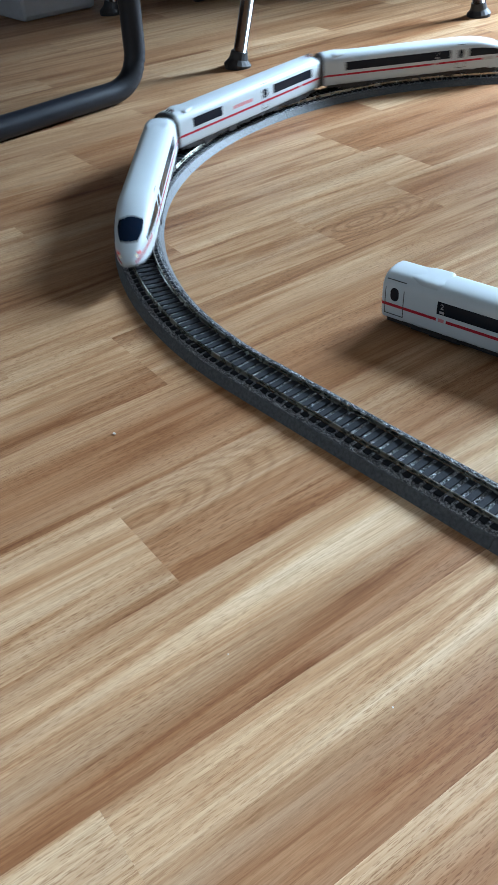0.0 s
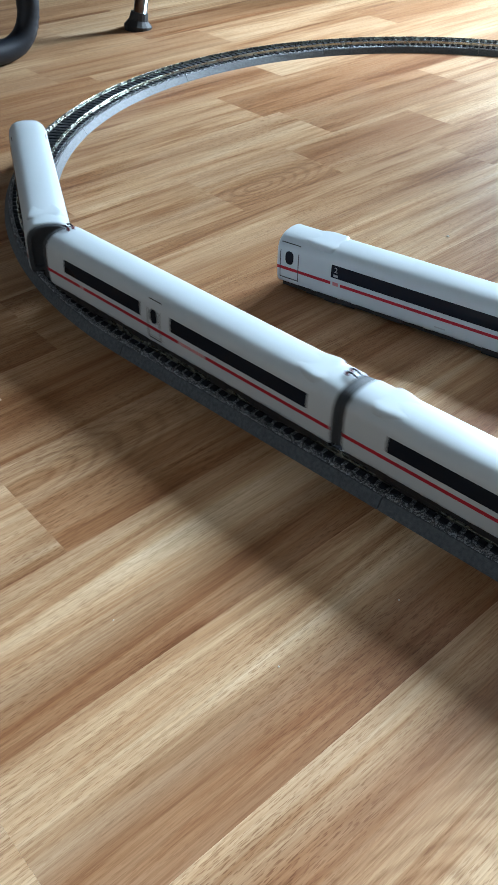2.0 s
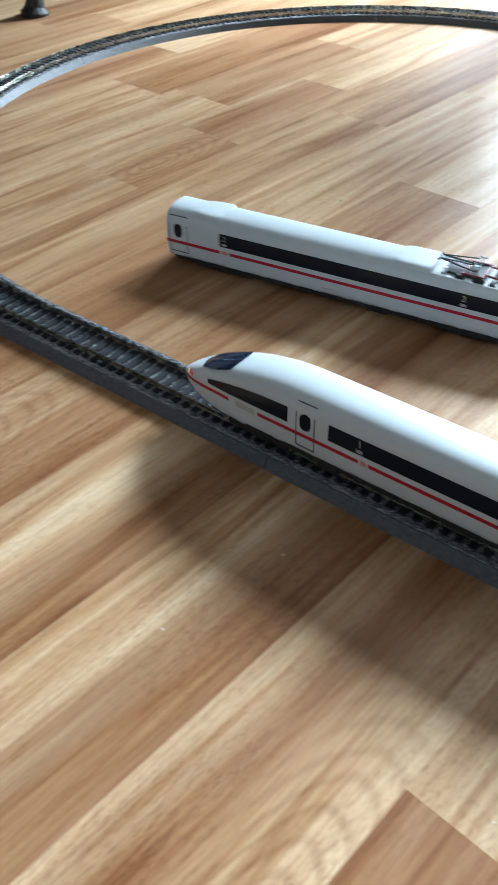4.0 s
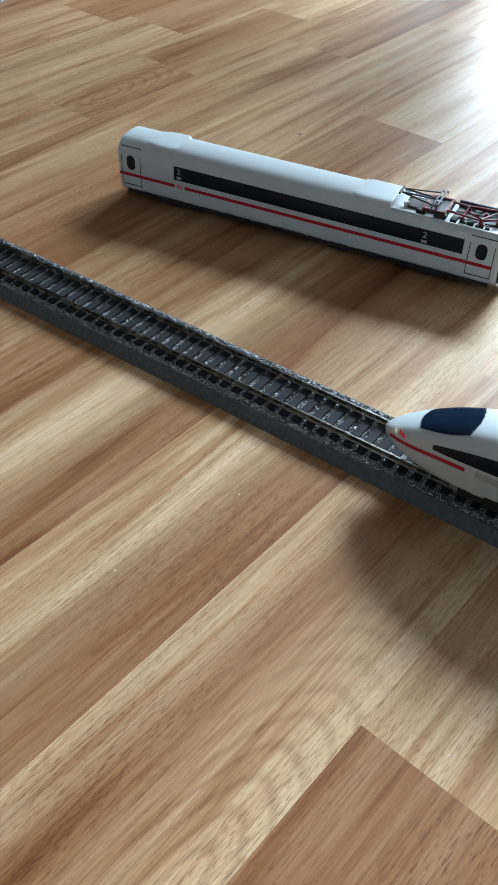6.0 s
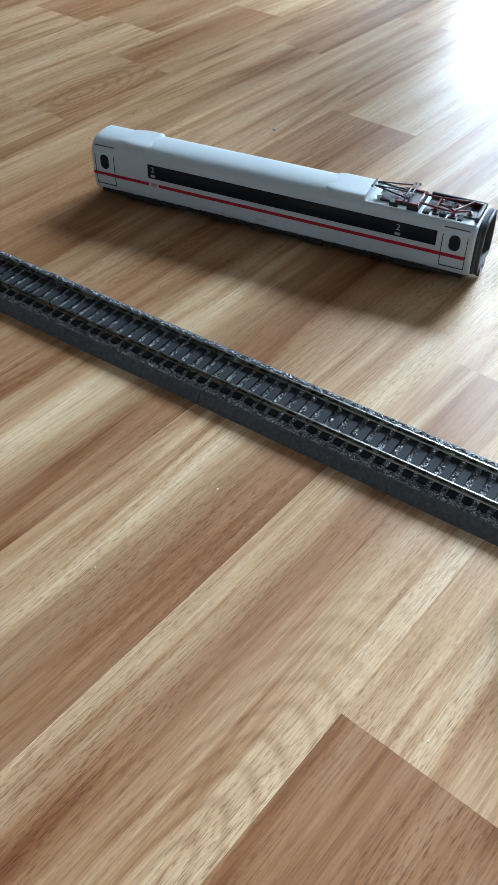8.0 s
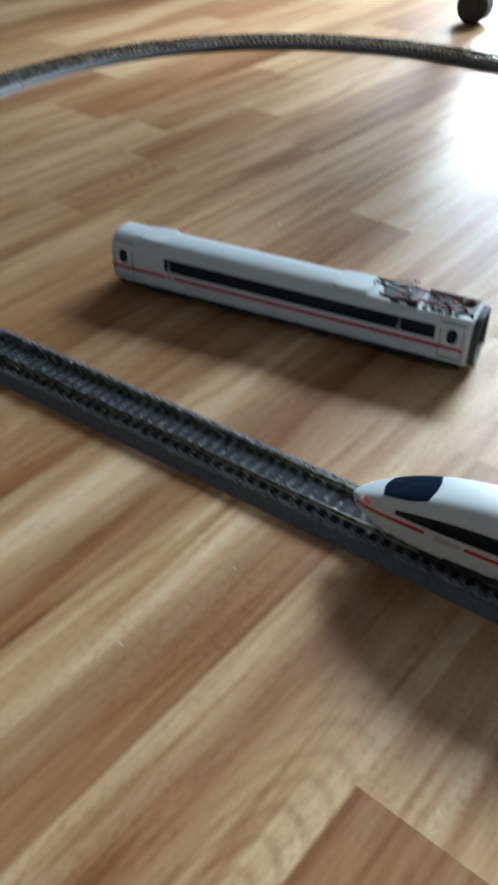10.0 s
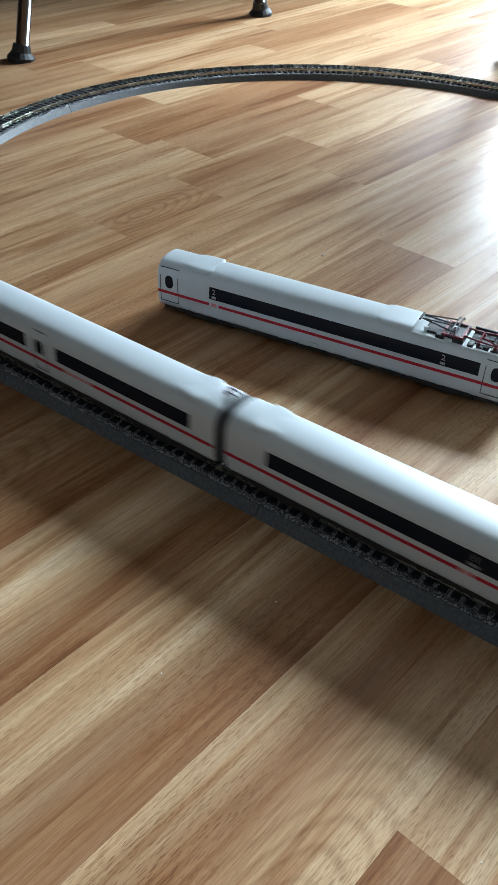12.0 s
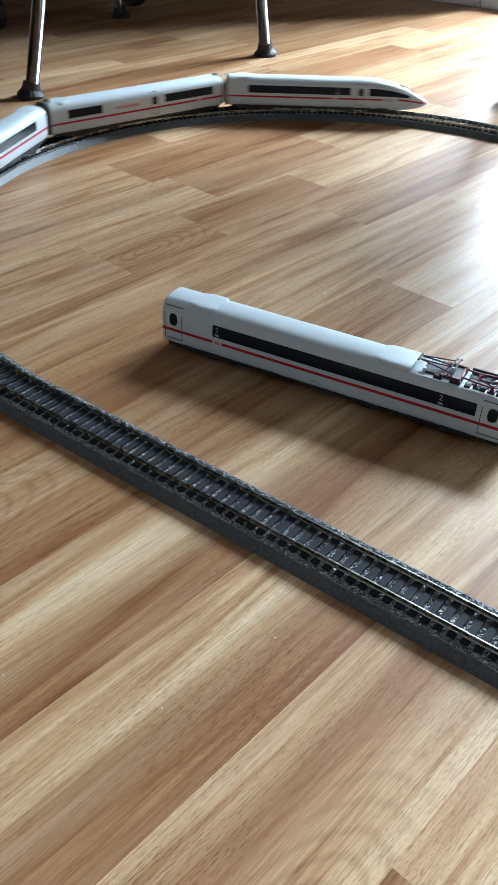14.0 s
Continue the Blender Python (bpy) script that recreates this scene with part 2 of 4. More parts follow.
def tube(bm, pts, r, n=12, cap=True):
    """A round tube along points; r a number or one radius a point."""
    pts = [Vector(p) for p in pts]
    rs = r if isinstance(r, (list, tuple)) else [r] * len(pts)
    rings = []
    up = Vector((0.123, 0.31, 0.94)).normalized()
    for i, p in enumerate(pts):
        d = (pts[min(i + 1, len(pts) - 1)] - pts[max(i - 1, 0)]).normalized()
        a = d.cross(up).normalized()
        b = d.cross(a)
        rings.append([bm.verts.new(p + rs[i] * (math.cos(2 * math.pi * k / n) * a + math.sin(2 * math.pi * k / n) * b)) for k in range(n)])
    for q0, q1 in zip(rings, rings[1:]):
        for k in range(n):
            bm.faces.new((q0[k], q0[(k + 1) % n], q1[(k + 1) % n], q1[k]))
    if cap:
        bm.faces.new(rings[0])
        bm.faces.new(rings[-1][::-1])
    return bm


def bent(points, radius, steps=8):
    """A polyline with its corners rounded."""
    pts = [Vector(p) for p in points]
    out = [pts[0]]
    for a, b, c in zip(pts, pts[1:], pts[2:]):
        u, v = (a - b).normalized(), (c - b).normalized()
        p, q = b + u * radius, b + v * radius
        for k in range(steps + 1):
            s = k / steps
            out.append((1 - s) ** 2 * p + 2 * s * (1 - s) * b + s * s * q)
    return out + [pts[-1]]


# ---- the room ----
RX0, RX1, RY0 = -3.8, EAST_X, SOUTH_Y
ROOM_H = 2.5
STRIP_W, STRIP_TURN = 0.072, radians(-5.5)


def room():
    bm = boxes((RX0, RX1, RY0, WALL_Y, -0.06, -0.0025))
    floor = part("floor", bm, GROOVE, None)
    tagged(floor, "beech-brown laminate floor of staggered wooden strips", "floor", kind="structure")
    x0, x1, z0, z1 = WIN
    t = 0.2
    wn = part("wall_north", boxes((RX0, x0, WALL_Y, WALL_Y + t, -0.06, ROOM_H), (x1, RX1, WALL_Y, WALL_Y + t, -0.06, ROOM_H),
                                  (x0, x1, WALL_Y, WALL_Y + t, -0.06, z0), (x0, x1, WALL_Y, WALL_Y + t, z1, ROOM_H)), WALL_PAINT, None)
    tagged(wn, "beige painted wall with a wide window opening", "wall", kind="structure")
    for name, b in (("wall_west", (RX0 - t, RX0, RY0 - t, WALL_Y + t, -0.06, ROOM_H)),
                    ):
        tagged(part(name, boxes(b), WALL_PAINT, None), "plain beige painted wall", "wall", kind="structure")
    ws = part("wall_south", boxes((RX0, -0.3, RY0 - t, RY0, -0.06, ROOM_H), (1.5, RX1, RY0 - t, RY0, -0.06, ROOM_H), (-0.3, 1.5, RY0 - t, RY0, -0.06, 0.85), (-0.3, 1.5, RY0 - t, RY0, 2.15, ROOM_H)), WALL_PAINT, None)
    tagged(ws, "beige painted wall with an opening for the added fill window", "wall", kind="structure")
    tagged(part("wall_east", boxes((RX1, RX1 + t, RY0 - t, WALL_Y + t, -0.06, ROOM_H)), WALL_PAINT, None), "plain beige painted wall", "wall", kind="structure")
    tagged(part("ceiling", boxes((RX0 - t, RX1 + t, RY0 - t, WALL_Y + t, ROOM_H, ROOM_H + 0.1)), WALL_PAINT, None), "plain white ceiling", "ceiling", kind="structure")
    sk = part("baseboard", boxes((RX0, RX1, WALL_Y - 0.014, WALL_Y - 0.002, -0.002, 0.05), bevel=0.003), SKIRT, None)
    tagged(sk, "pale grey skirting board along the wall", "skirting", kind="structure")
    win = new("window_1")
    tagged(win, "wide white-framed window letting in daylight", "window", kind="structure")
    fw = 0.05
    part("window_frame", boxes((x0, x0 + fw, WALL_Y + .12, WALL_Y + .18, z0, z1), (x1 - fw, x1, WALL_Y + .12, WALL_Y + .18, z0, z1),
                               (x0 + fw, x1 - fw, WALL_Y + .12, WALL_Y + .18, z0, z0 + fw), (x0 + fw, x1 - fw, WALL_Y + .12, WALL_Y + .18, z1 - fw, z1),
                               ((x0 + x1) / 2 - .03, (x0 + x1) / 2 + .03, WALL_Y + .12, WALL_Y + .18, z0 + fw, z1 - fw)), SKIRT, win)
    # frame of the added rear window that carries the fill lamp
    win = new("window_2")
    tagged(win, "white-framed window added in the rear wall for fill light", "window", kind="structure")
    a, b = RY0 - .18, RY0 - .12
    part("window_frame", boxes((-.3, -.25, a, b, .85, 2.15), (1.45, 1.5, a, b, .85, 2.15), (-.25, 1.45, a, b, .85, .9), (-.25, 1.45, a, b, 2.1, 2.15), (.57, .63, a, b, .9, 2.1)), SKIRT, win)
    return floor


FLOOR = room()


def strip_rows():
    """Strips of the floor: row, start and length along the row."""
    rng = random.Random(5)
    out = []
    for k in range(-62, 62):
        v = -4.2 + rng.random() * 0.3
        fixed = STRIP_BREAKS.get(k, [])
        while v < 3.6:
            step = rng.choice((0.24, 0.30, 0.36, 0.42))
            nxt = v + step
            for f in fixed:
                if v in fixed and v < f < v + 0.60:
                    nxt = f
                    break
                if v + 0.01 < f < nxt + 0.14:
                    nxt = f
                    break
            out.append((k, v, nxt - v))
            v = nxt
    return out


# tones of known strips: row, from, to along the row, four tones across (0 dark, 1 pale)
STRIP_TONES = [
    (0, -0.129, 0.302, (0.45, 0.50, 0.30, 0.42)), (0, 0.302, 0.9, (0.90, 0.95, 0.95, 0.90)), (0, -0.7, -0.129, (0.76, 0.80, 0.72, 0.60)),
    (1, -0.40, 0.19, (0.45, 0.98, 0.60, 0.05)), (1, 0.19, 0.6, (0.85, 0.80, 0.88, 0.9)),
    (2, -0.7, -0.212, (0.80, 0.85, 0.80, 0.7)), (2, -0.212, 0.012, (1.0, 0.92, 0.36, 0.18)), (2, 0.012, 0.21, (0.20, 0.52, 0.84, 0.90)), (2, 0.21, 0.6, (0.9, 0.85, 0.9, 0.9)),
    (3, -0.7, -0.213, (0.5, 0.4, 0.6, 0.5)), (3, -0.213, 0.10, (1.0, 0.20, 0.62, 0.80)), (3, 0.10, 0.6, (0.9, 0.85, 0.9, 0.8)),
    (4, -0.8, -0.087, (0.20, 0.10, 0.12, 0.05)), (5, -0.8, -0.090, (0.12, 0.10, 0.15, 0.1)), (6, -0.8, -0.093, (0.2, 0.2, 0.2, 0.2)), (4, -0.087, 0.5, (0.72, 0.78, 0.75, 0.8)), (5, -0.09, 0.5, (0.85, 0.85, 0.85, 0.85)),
    (-1, -0.20, 0.16, (0.55, 0.22, 0.24, 0.46)), (-1, 0.16, 0.50, (0.86, 0.80, 0.66, 0.78)), (-1, 0.5, 0.8, (0.85, 0.85, 0.85, 0.85)),
    (-2, -0.4, -0.046, (0.65, 0.64, 0.50, 0.26)), (-2, -0.046, 0.385, (0.36, 0.70, 0.46, 0.55)), (-2, 0.385, 0.8, (0.35, 0.60, 0.50, 0.38)),
    (-3, -0.12, 0.164, (0.5, 0.60, 0.52, 0.60)), (-3, 0.164, 0.275, (0.45, 0.52, 0.40, 0.38)), (-3, 0.275, 0.435, (0.60, 0.20, 0.30, 0.62)), (-3, 0.435, 0.8, (0.72, 0.7, 0.84, 0.76)),
    (-4, 0.06, 0.335, (0.60, 0.42, 0.76, 0.72)), (-4, 0.335, 0.544, (0.26, 0.52, 0.28, 0.45)), (-4, 0.544, 0.8, (0.6, 0.62, 0.7, 0.6)),
    (-5, -0.02, 0.315, (0.62, 0.56, 0.62, 0.72)), (-5, 0.315, 0.62, (0.40, 0.30, 0.26, 0.30)), (-6, 0.1, 0.415, (0.4, 0.35, 0.34, 0.5)), (-6, 0.415, 0.7, (0.5, 0.7, 0.62, 0.6)), (-7, 0.1, 0.256, (0.3, 0.3, 0.35, 0.28)), (-7, 0.256, 0.6, (0.6, 0.5, 0.6, 0.65)),
]


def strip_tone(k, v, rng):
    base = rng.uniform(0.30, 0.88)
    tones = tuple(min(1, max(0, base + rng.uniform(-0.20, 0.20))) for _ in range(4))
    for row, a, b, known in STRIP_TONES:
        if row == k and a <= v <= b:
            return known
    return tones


STRIP_BREAKS = {0: [-0.129, 0.302], 1: [-0.40, 0.19], 2: [-0.212, 0.012, 0.21], 3: [-0.213, 0.10], -1: [-0.20, 0.16, 0.50], -2: [-0.046, 0.385], -3: [-0.12, 0.164, 0.275, 0.435], -4: [0.06, 0.335, 0.544],
                -5: [-0.02, 0.315, 0.62], -6: [0.1, 0.415], -7: [0.10, 0.256], 4: [-0.087], 5: [-0.090], 6: [-0.093]}
# strips with arched grain: row and start, and where the arches centre (across from the strip's middle, along the row)
KNOTS = {(0, -0.129): (-0.016, -0.122), (3, -0.213): (0.026, -0.165), (-3, 0.164): (0.010, 0.200)}
STRIP_U0 = 0.0445
ROT = Matrix.Rotation(STRIP_TURN, 4, "Z")


def lay_strips():
    cache = {}
    rng = random.Random(11)
    outer = []
    for k, v, ln in strip_rows():
        u = STRIP_U0 + STRIP_W * k
        c = ROT @ Vector((u + STRIP_W / 2, v + ln / 2, 0))
        h = STRIP_W / 2 - 0.00001
        if not (RX0 + 0.3 < c.x < RX1 - 0.2 and RY0 + 0.2 < c.y < WALL_Y - 0.24):
            continue
        if c.x < -1.9 or c.x > 1.9 or c.y < -1.4 or c.y > WALL_Y - 0.3:
            outer.append((c, h, ln / 2 - 0.00001))
            continue
        knot = KNOTS.get((k, round(v, 3)))
        key = (round(ln, 3), knot)
        if key not in cache:
            bm = bmesh.new()
            l = ln / 2 - 0.00001
            lo, hi = ([bm.verts.new((x, y, z)) for x, y in ((-h, -l), (h, -l), (h, l), (-h, l))] for z in (-.0025, 0))
            bm.faces.new(hi)
            for i in range(4):
                bm.faces.new((lo[i], lo[(i + 1) % 4], hi[(i + 1) % 4], hi[i]))
            cache[key] = mesh_of(bm, "floor_strip", wood_material((knot[0], knot[1] - v - ln / 2)) if knot else WOOD, False)
        ob = new("floor_strip", cache[key])
        ob.parent = FLOOR
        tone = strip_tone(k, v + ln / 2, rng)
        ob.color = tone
        ob.matrix_basis = Matrix.Translation(c) @ ROT
    verts, faces = [], []
    for c, h, l in outer:
        n = len(verts)
        verts += [c + ROT @ Vector((x, y, z)) for z in (-.0025, 0) for x, y in ((-h, -l), (h, -l), (h, l), (-h, l))]
        faces += [(n + 4, n + 5, n + 6, n + 7)] + [(n + i, n + (i + 1) % 4, n + 4 + (i + 1) % 4, n + 4 + i) for i in range(4)]
    me = bpy.data.meshes.new("outer_floor_strips")
    me.from_pydata(verts, [], faces)
    me.materials.append(WOOD)
    ob = new("outer_floor_strips", me)
    ob.parent = FLOOR
    ob.color = (0.6, 0.6, 0.6, 0.6)
    tagged(ob, kind="stuff")


# ---- model railway track ----
R = 0.362
TRACK_Y = -0.002
STRAIGHT = 0.1883
N_STRAIGHT = 2
L1 = STRAIGHT * N_STRAIGHT
BED_H, BED_TOP, BED_FOOT = 0.0062, 0.0166, 0.0202
RAIL_TOP = 0.0106


def on_track(s):
    """Point and heading (radians) of the centre line, s metres from the start of the near straight; the loop runs on both ways."""
    loop = 2 * L1 + 2 * math.pi * R
    s = s % loop
    if s < L1:
        return Vector((s, 0, 0)), 0.0
    s -= L1
    if s < math.pi * R:
        a = s / R
        return Vector((L1 + R * math.sin(a), R - R * math.cos(a), 0)), a
    s -= math.pi * R
    if s < L1:
        return Vector((L1 - s, 2 * R, 0)), math.pi
    a = (s - L1) / R
    return Vector((-R * math.sin(a), R + R * math.cos(a), 0)), math.pi + a


def sweep(profile, curved, closed=True):
    """A profile (y, z) swept along one section of track, x ahead from its start; a curved one bends to its left."""
    bm = bmesh.new()
    n = 14 if curved else 1
    e = 0.00025
    rings = []
    for i in range(n + 1):
        f = i / n
        ring = []
        for y, z in profile:
            if curved:
                a = (e + f * (math.pi * R / 6 - 2 * e)) / R
                ring.append(bm.verts.new(((R - y) * math.sin(a), R - (R - y) * math.cos(a), z)))
            else:
                ring.append(bm.verts.new((e + f * (STRAIGHT - 2 * e), y, z)))
        rings.append(ring)
    m = len(profile)
    for a, b in zip(rings, rings[1:]):
        for k in range(m):
            bm.faces.new((a[k], b[k], b[(k + 1) % m], a[(k + 1) % m]))
    bm.faces.new(rings[0])
    bm.faces.new(rings[-1][::-1])
    return bm


SLEEPERS = 28


def ballast_layer(curved):
    """A rough layer of fine stones over the bed, its edges ragged."""
    rng = random.Random(21)
    bm = bmesh.new()
    n, m = (300 if curved else 298), 50
    w, h = BED_TOP - .0001, BED_H
    rings = []
    for i in range(n + 1):
        ring = []
        for k in range(m + 1):
            y = -w + 2 * w * k / m
            edge = k in (0, m)
            if not edge:
                y += rng.uniform(-.0002, .0002)
            z = h - .0009 if edge else h + .00035 + rng.uniform(-.00045, .00055) - (.0004 if k in (1, m - 1) else 0)
            f = (i + (rng.uniform(-.3, .3) if 0 < i < n else 0)) / n
            if curved:
                a = .0004 + f * (math.pi / 6 - .0008)
                ring.append(bm.verts.new(((R - y) * math.sin(a), R - (R - y) * math.cos(a), z)))
            else:
                ring.append(bm.verts.new((.00015 + f * (STRAIGHT - .0003), y, z)))
        rings.append(ring)
    for a, b in zip(rings, rings[1:]):
        for k in range(m):
            bm.faces.new((a[k], b[k], b[k + 1], a[k + 1]))
    return bm


def track_section(curved):
    sec = new("track_section")
    kind = "curved" if curved else "straight"
    tagged(sec, f"{kind} model railway track on grey ballast bed on the floor", "model track", group="track loop")
    h, w, f = BED_H, BED_TOP, BED_FOOT
    part("bed", sweep([(-f, 0), (-f + .0003, .0006), (-w - .0004, h - .0008), (-w, h - .0003), (w, h - .0003), (w + .0004, h - .0008), (f - .0003, .0006), (f, 0)], curved), BED, sec, "smooth grey plastic roadbed")
    part("ballast", ballast_layer(curved), BALLAST, sec, "grey speckled stone ballast")
    for side in (-1, 1):
        c = side * 0.0088
        b = .0076
        p = [(-.0011, b), (-.0011, b + .0004), (-.0004, b + .0007), (-.0004, RAIL_TOP - .0009), (-.0005, RAIL_TOP - .0007), (-.0005, RAIL_TOP - .0002), (-.0003, RAIL_TOP),
             (.0003, RAIL_TOP), (.0005, RAIL_TOP - .0002), (.0005, RAIL_TOP - .0007), (.0004, RAIL_TOP - .0009), (.0004, b + .0007), (.0011, b + .0004), (.0011, b)]
        part("rail", sweep([(c + y, z) for y, z in p], curved), RAIL, sec, "nickel-silver rail")
    bm = boxes((-.0020, .0020, -.0130, .0130, h - .0006, .0077), bevel=0.00025)
    me = mesh_of(bm, "sleeper", SLEEPER, False)
    for i in range(SLEEPERS):
        q = (i + 0.5) / SLEEPERS
        ob = new("sleeper", me)
        ob.parent = sec
        if curved:
            a = q * math.pi / 6
            ob.matrix_basis = pose(R * math.sin(a), R - R * math.cos(a), 0, 0, 0, math.degrees(a))
        else:
            ob.matrix_basis = pose(q * STRAIGHT, 0, 0)
    return sec


def track_loop():
    places = []
    for i in range(N_STRAIGHT):
        places.append((False, pose(i * STRAIGHT, 0, 0)))
    for i in range(6):
        a = i * math.pi / 6
        places.append((True, pose(L1 + R * math.sin(a), R - R * math.cos(a), 0, 0, 0, math.degrees(a))))
    for i in range(N_STRAIGHT):
        places.append((False, pose(L1 - i * STRAIGHT, 2 * R, 0, 0, 0, 180)))
    for i in range(6):
        a = math.pi + i * math.pi / 6
        places.append((True, pose(R * math.sin(a), R - R * math.cos(a), 0, 0, 0, math.degrees(a))))
    first = {}
    shift = Matrix.Translation((0, TRACK_Y, 0))
    for curved, m in places:
        if curved in first:
            copy_thing(first[curved], shift @ m)
        else:
            first[curved] = track_section(curved)
            first[curved].matrix_basis = shift @ m


track_loop()

# ---- model train: car bodies ----
# half section from the foot of the side to the middle of the roof (share of half width, share of height)
HALF = [(0.93, 0.0), (0.985, 0.09), (1.0, 0.20), (1.0, 0.45), (0.99, 0.62), (0.965, 0.735), (0.92, 0.815), (0.81, 0.890), (0.66, 0.943), (0.52, 0.972), (0.28, 0.993), (0.0, 1.0)]
CAR_W, CAR_BOT, CAR_TOP = 0.0150, 0.0052, 0.0366
NOSE = 0.078
END_LEN, MID_LEN = 0.2455, 0.2268
ROOF_DECK = 0.0332
RIDE = 0.0013          # height of a car's zero over the rail head


def nose_shape(x, length):
    """Half width, foot and roof height at x of a car whose nose tip lies at x = length (x runs from the coupled end)."""
    d = length - x
    if d >= NOSE:
        return CAR_W, CAR_BOT, CAR_TOP
    t = 1 - max(d, 0) / NOSE
    w = CAR_W * max(0.0, 1 - t ** 3.2) ** 0.58
    top = 0.0100 + (CAR_TOP - 0.0100) * max(0.0, 1 - t ** 2.0) ** 0.90
    bot = CAR_BOT - 0.0016 * min(1, t * 2.2) + 0.0050 * max(0, t - 0.55) ** 2 / 0.2
    return w, bot, max(top, bot + 0.0006)


def flat_shape(x, length):
    return CAR_W, CAR_BOT, CAR_TOP


def surf(shape, length, x, q, off=0.0):
    """Point of the body at x; q runs from -1 (foot, right side) over 0 (roof) to 1 (foot, left side)."""
    w, b, t = shape(x, length)
    f = (1 - abs(q)) * (len(HALF) - 1)
    i = min(int(f), len(HALF) - 2)
    g = f - i
    y = HALF[i][0] * (1 - g) + HALF[i + 1][0] * g
    z = HALF[i][1] * (1 - g) + HALF[i + 1][1] * g
    s = 1 if q > 0 else -1
    c = Vector((x, s * y * w, b + z * (t - b)))
    if off:
        mid = Vector((x, 0, b + (t - b) * 0.45))
        d = c - mid
        d.x = 0
        c = c + d.normalized() * off
    return c


def q_at(shape, length, x, z):
    """The q (> 0) at which the side has height z at x."""
    w, b, t = shape(x, length)
    zz = min(max((z - b) / (t - b), 0), 1)
    for i in range(len(HALF) - 1):
        if HALF[i][1] <= zz <= HALF[i + 1][1]:
            g = (zz - HALF[i][1]) / max(HALF[i + 1][1] - HALF[i][1], 1e-6)
            return 1 - (i + g) / (len(HALF) - 1)
    return 0.0


def shell(shape, length, x0=0.0):
    xs = [x0 + 0.0012 * k for k in range(3)] + [x0 + 0.01 + (length - NOSE - x0 - 0.01) * k / 8 for k in range(9)]
    if shape is nose_shape:
        xs += [length - NOSE * (1 - (k / 26) ** 0.8) for k in range(1, 26)] + [length - 0.0004]
    else:
        xs += ([.1769, .1771] if shape is parked_shape else []) + [length - 0.05, length - 0.01, length - 0.0024, length - 0.0012, length]
    xs = sorted(set(xs))
    bm = bmesh.new()
    qs = [-1 + k / (len(HALF) - 1) / 2 for k in range(4 * (len(HALF) - 1) + 1)]
    rings = []
    for i, x in enumerate(xs):
        ring = []
        ease = 1.0
        if i == 0 or (shape is not nose_shape and i == len(xs) - 1):
            ease = 0.955
        for q in qs:
            c = surf(shape, length, x, q)
            if shape is parked_shape and x > 0.1770:
                c.z = min(c.z, ROOF_DECK)
            m = Vector((x, 0, 0.021))
            ring.append(bm.verts.new(m + (c - m) * ease))
        rings.append(ring)
    for a, b in zip(rings, rings[1:]):
        for k in range(len(qs) - 1):
            bm.faces.new((a[k], b[k], b[k + 1], a[k + 1]))
        bm.faces.new((a[-1], b[-1], b[0], a[0]))
    bm.faces.new(rings[0])
    bm.faces.new(rings[-1][::-1])
    return bm


def patch(shape, length, x0, x1, lo, hi, side, off=0.00018, n=None):
    """A plate on the body's side between the heights lo(x) and hi(x); side 1 is left, -1 right."""
    bm = bmesh.new()
    n = n or max(2, int((x1 - x0) / 0.004))
    m = 4
    out, inn = [], []
    for i in range(n + 1):
        x = x0 + (x1 - x0) * i / n
        a, b = (f(i / n) if callable(f) else f for f in (lo, hi))
        ring, back = [], []
        for k in range(m + 1):
            q = q_at(shape, length, x, a + (b - a) * k / m) * side
            ring.append(bm.verts.new(surf(shape, length, x, q, off)))
            back.append(bm.verts.new(surf(shape, length, x, q, -0.0002)))
        out.append(ring)
        inn.append(back)
    for i in range(n):
        for k in range(m):
            f = (out[i][k], out[i + 1][k], out[i + 1][k + 1], out[i][k + 1])
            bm.faces.new(f if side < 0 else f[::-1])
        for k, g in ((0, 1), (m, -1)):
            bm.faces.new((out[i][k], inn[i][k], inn[i + 1][k], out[i + 1][k])[::g])
    for i in (0, n):
        for k in range(m):
            bm.faces.new((out[i][k], out[i][k + 1], inn[i][k + 1], inn[i][k]))
    return bm


def oval(r):
    """Lower and upper outline of a rounded upright window as functions of the share of its width."""
    z0, z1 = r
    rad = (z1 - z0) * 0.30
    f = lambda s: rad * (1 - math.sqrt(max(0, 1 - (2 * s - 1) ** 2)))
    return (lambda s: z0 + f(s)), (lambda s: z1 - f(s))


def join(bms):
    bm = bmesh.new()
    for b in bms:
        tmp = bpy.data.meshes.new("tmp")
        b.to_mesh(tmp)
        b.free()
        bm.from_mesh(tmp)
        bpy.data.meshes.remove(tmp)
    return bm


W_LO, W_HI = 0.0195, 0.0280
S_LO, S_HI = 0.0144, 0.0164


def band(car, shape, length, x0, x1, side, lo=W_LO, hi=W_HI):
    return part("window_band", patch(shape, length, x0, x1, lo, hi, side), CAR_GLASS, car, "dark tinted window band")


def stripe(car, shape, length, x0, x1, side):
    return part("red_stripe", patch(shape, length, x0, x1, S_LO, S_HI, side, 0.00010), CAR_RED, car, "red painted stripe")


